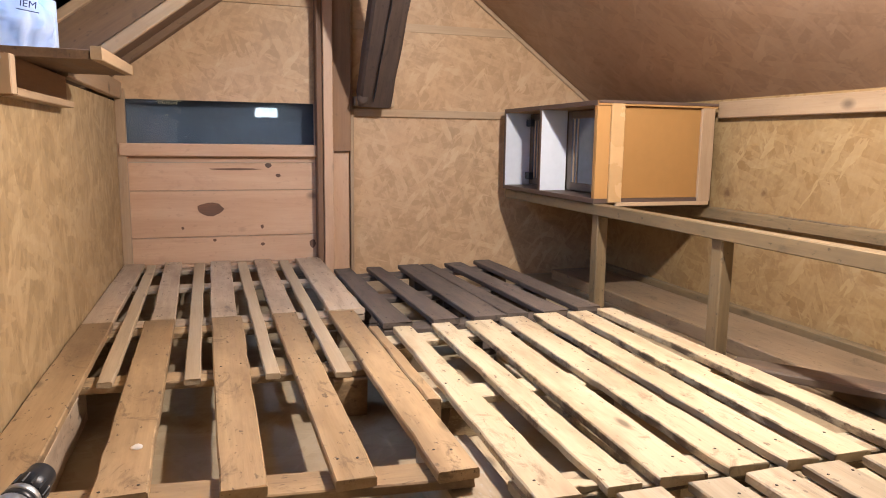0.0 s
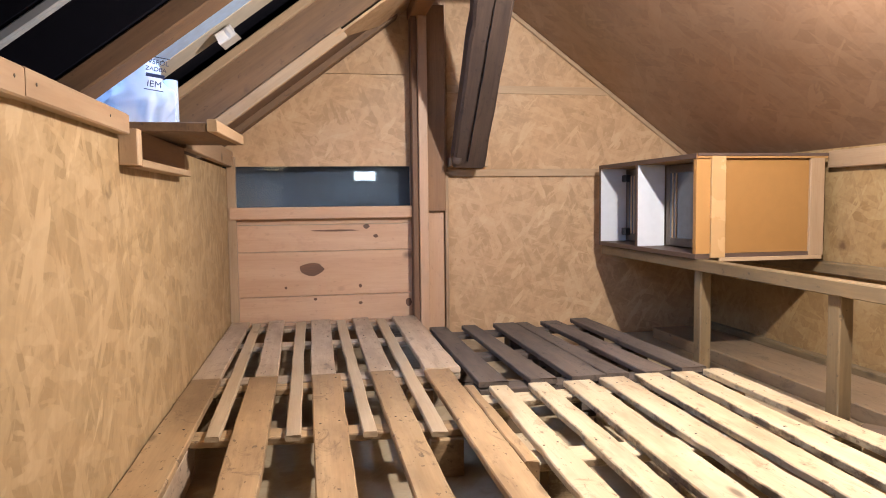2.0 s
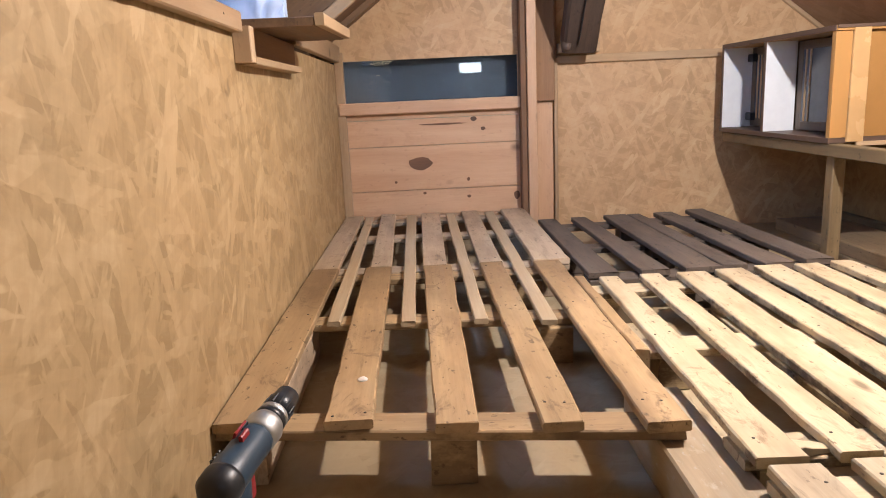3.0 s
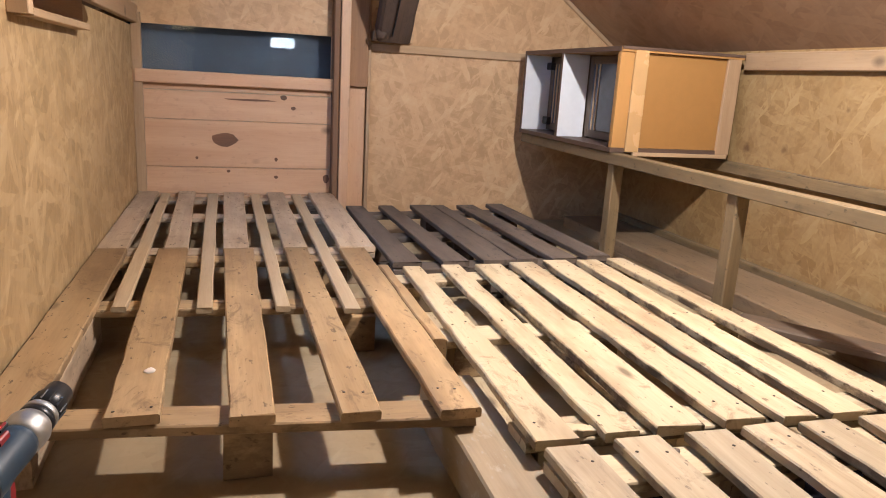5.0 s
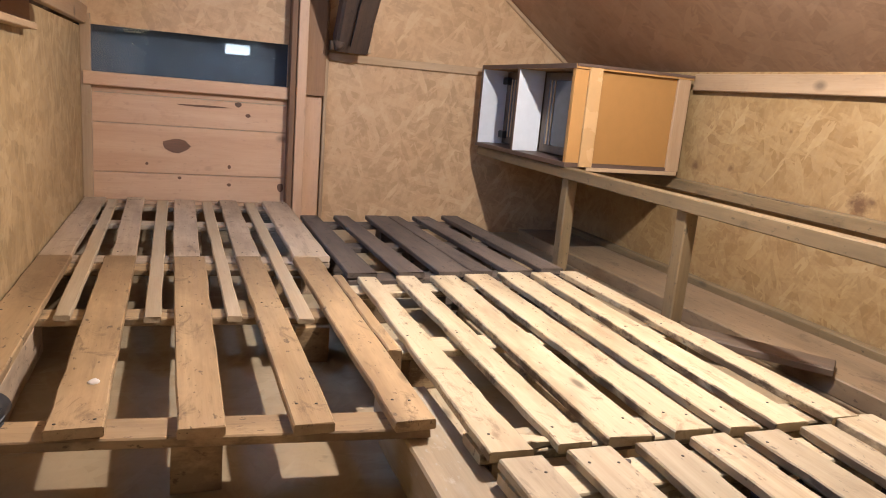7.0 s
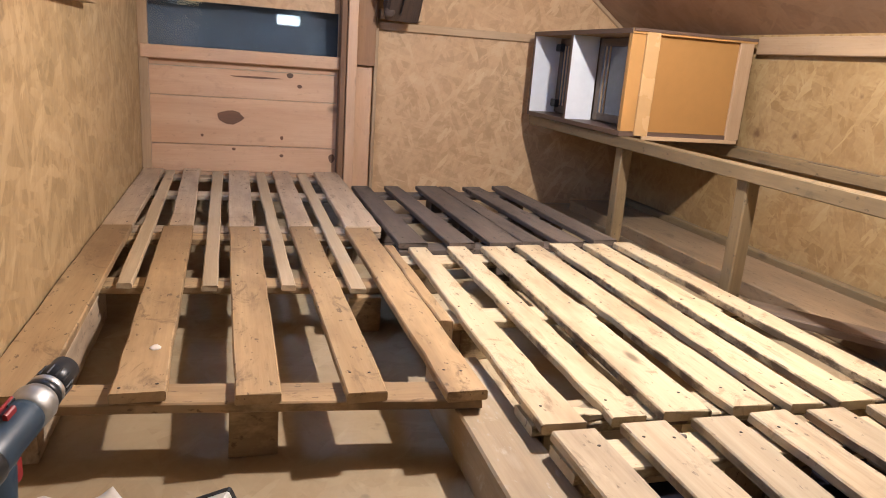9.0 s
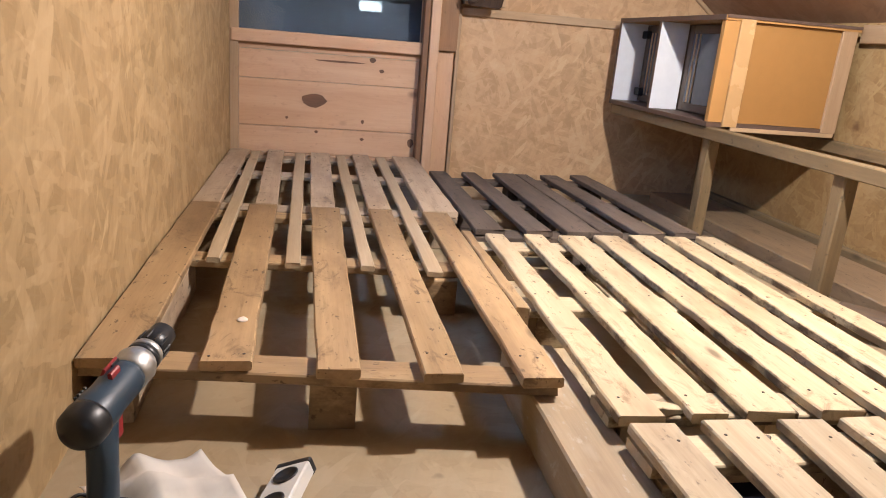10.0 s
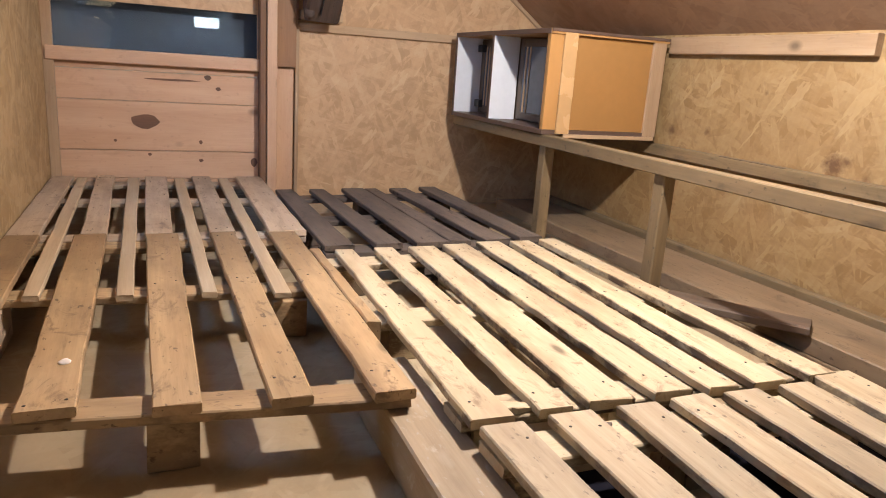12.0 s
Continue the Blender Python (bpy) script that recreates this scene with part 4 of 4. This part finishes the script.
for k in range(9):
    f = k / 8
    z, rx, ry = 0.075 - 0.160 * f, 0.0165 + 0.004 * math.sin(math.pi * f), 0.024 + 0.005 * math.cos(2 * math.pi * f)
    rows.append([bm.verts.new((rx * math.cos(a), ry * math.sin(a) - 0.012 * f + 0.010, z)) for a in (2 * math.pi * j / 16 for j in range(16))])
for a, b in zip(rows, rows[1:]):
    for j in range(16):
        bm.faces.new((a[j], a[(j + 1) % 16], b[(j + 1) % 16], b[j]))
bm.faces.new(rows[0][::-1])
bm.faces.new(rows[-1])
place("grip", mesh_of(bm, "grip", True), NAVY, GRIP, drill, "dark blue rubber grip")
place("battery", box(0.105, 0.066, 0.046, 0.010), BLACK, GRIP @ Matrix.Translation((0, 0.004, -0.105)) @ Matrix.Rotation(radians(90), 4, "Z"), drill, "black battery pack")
place("trigger", box(0.014, 0.016, 0.034, 0.004), RED, GRIP @ Matrix.Translation((0, 0.040, 0.045)), drill, "red trigger")
side = Matrix.Translation(REARP) @ rot
place("direction_button", box(0.020, 0.016, 0.006, 0.002), RED, side @ Matrix.Translation((-0.004, 0.0265, 0.080)) @ Matrix.Rotation(radians(90), 4, "Y"), drill, "red button")
place("speed_switch", box(0.016, 0.012, 0.006, 0.002), BLACK, side @ Matrix.Translation((0.010, 0.025, 0.104)) @ Matrix.Rotation(radians(90), 4, "Y"), drill, "black switch")
for k in range(4):
    place("vent_slot", box(0.003, 0.016, 0.004, 0.0008), BLACK, side @ Matrix.Translation((0.0265, 0.008, 0.040 + 0.007 * k)) @ Matrix.Rotation(radians(90), 4, "Y"), drill, "dark vent slot")
for k, (w, dz) in enumerate(((0.030, 0.0), (0.022, 0.006), (0.012, 0.012))):
    place("print_bar", box(w, 0.0022, 0.0006, 0.0002), MELAMINE, side @ Matrix.Translation((0.0272, 0.002 - dz, 0.085)) @ Matrix.Rotation(radians(90), 4, "Y"), drill, "pale printed bar")
place("badge", box(0.030, 0.018, 0.004, 0.001), RED, side @ Matrix.Translation((0.012, 0.0245, 0.094)) @ Matrix.Rotation(radians(90), 4, "Y") @ Matrix.Rotation(radians(-26), 4, "X"), drill, "red badge")
place("bit_clip", turned([(0.004, 0), (0.006, 0.002), (0.006, 0.010), (0.003, 0.013)], 12), STEEL, side @ Matrix.Translation((0.030, -0.014, 0.090)) @ Matrix.Rotation(radians(90), 4, "Y"), drill, "steel bit holder")

# ---- spirit level and paper ----
level = thing("spirit_level", "white spirit level with dark round vials lying on the floor", "spirit level", (0.34, 1.16, 0.0))
LV = Matrix.Translation((0.322, 1.074, 0.032)) @ Matrix.Rotation(radians(74), 4, "Z") @ Matrix.Rotation(radians(-24), 4, "X")
place("level_body", box(0.40, 0.060, 0.025, 0.003), LEVEL_WHITE, LV, level, "white metal body")
place("end_cap", box(0.010, 0.062, 0.027, 0.003), BLACK, LV @ Matrix.Translation((0.205, 0, 0)), level, "dark end cap")
place("end_cap", box(0.010, 0.062, 0.027, 0.003), BLACK, LV @ Matrix.Translation((-0.205, 0, 0)), level, "dark end cap")
for x in (0.170, 0.105, 0.0):
    v = place("vial", turned([(0.019, 0), (0.0205, 0.0015), (0.0205, 0.003), (0.017, 0.0045), (0.0155, 0.002)], 24), BLACK, LV @ Matrix.Translation((x, 0, 0.0115)), level, "round dark vial window")

bm = bmesh.new()
nx, ny = 22, 14
grid = []
for i in range(nx):
    for j in range(ny):
        x, y = i / (nx - 1), j / (ny - 1)
        fold = 0.030 * max(0.0, 1 - abs(x - 0.45) * 4.0) + 0.022 * max(0.0, 1 - abs(y + 0.5 * x - 0.8) * 5)
        z = 0.003 + fold + 0.010 * (noise.noise(Vector((x * 4, y * 4, 1.7))) + 0.6) + 0.012 * (1 - y) * x
        grid.append(bm.verts.new((x * 0.19, y * 0.19 + 0.012 * noise.noise(Vector((x * 5, 3.1, y * 2))), max(0.002, z))))
for i in range(nx - 1):
    for j in range(ny - 1):
        bm.faces.new((grid[i * ny + j], grid[(i + 1) * ny + j], grid[(i + 1) * ny + j + 1], grid[i * ny + j + 1]))
ret = bmesh.ops.extrude_face_region(bm, geom=list(bm.faces))
bmesh.ops.translate(bm, vec=(0, 0, 0.0012), verts=[v for v in ret["geom"] if isinstance(v, bmesh.types.BMVert)])
tagged(place("paper_sheet", mesh_of(bm, "paper", True), PAPER, pose(0.150, 1.105, 0.0, 0, 0, 30)), "crumpled off-white paper on the floor", "paper")

bm = bmesh.new()
for k in range(24):
    a = 2 * math.pi * k / 24
    c, t = Vector((0.020 * math.cos(a), 0, 0.032 * math.sin(a))), Vector((math.cos(a), 0, math.sin(a)))
    for j in range(6):
        q = 2 * math.pi * j / 6
        bm.verts.new(c + t * 0.0028 * math.cos(q) + Vector((0, 0.0028 * math.sin(q), 0)))
bm.verts.ensure_lookup_table()
for k in range(24):
    for j in range(6):
        bm.faces.new([bm.verts[n] for n in (k * 6 + j, k * 6 + (j + 1) % 6, ((k + 1) % 24) * 6 + (j + 1) % 6, ((k + 1) % 24) * 6 + j)])
place("strap_loop", mesh_of(bm, "loop", True), BLACK, pose(0.082, 1.175, 0.034, 0, 8, 35), drill, "black strap loop")
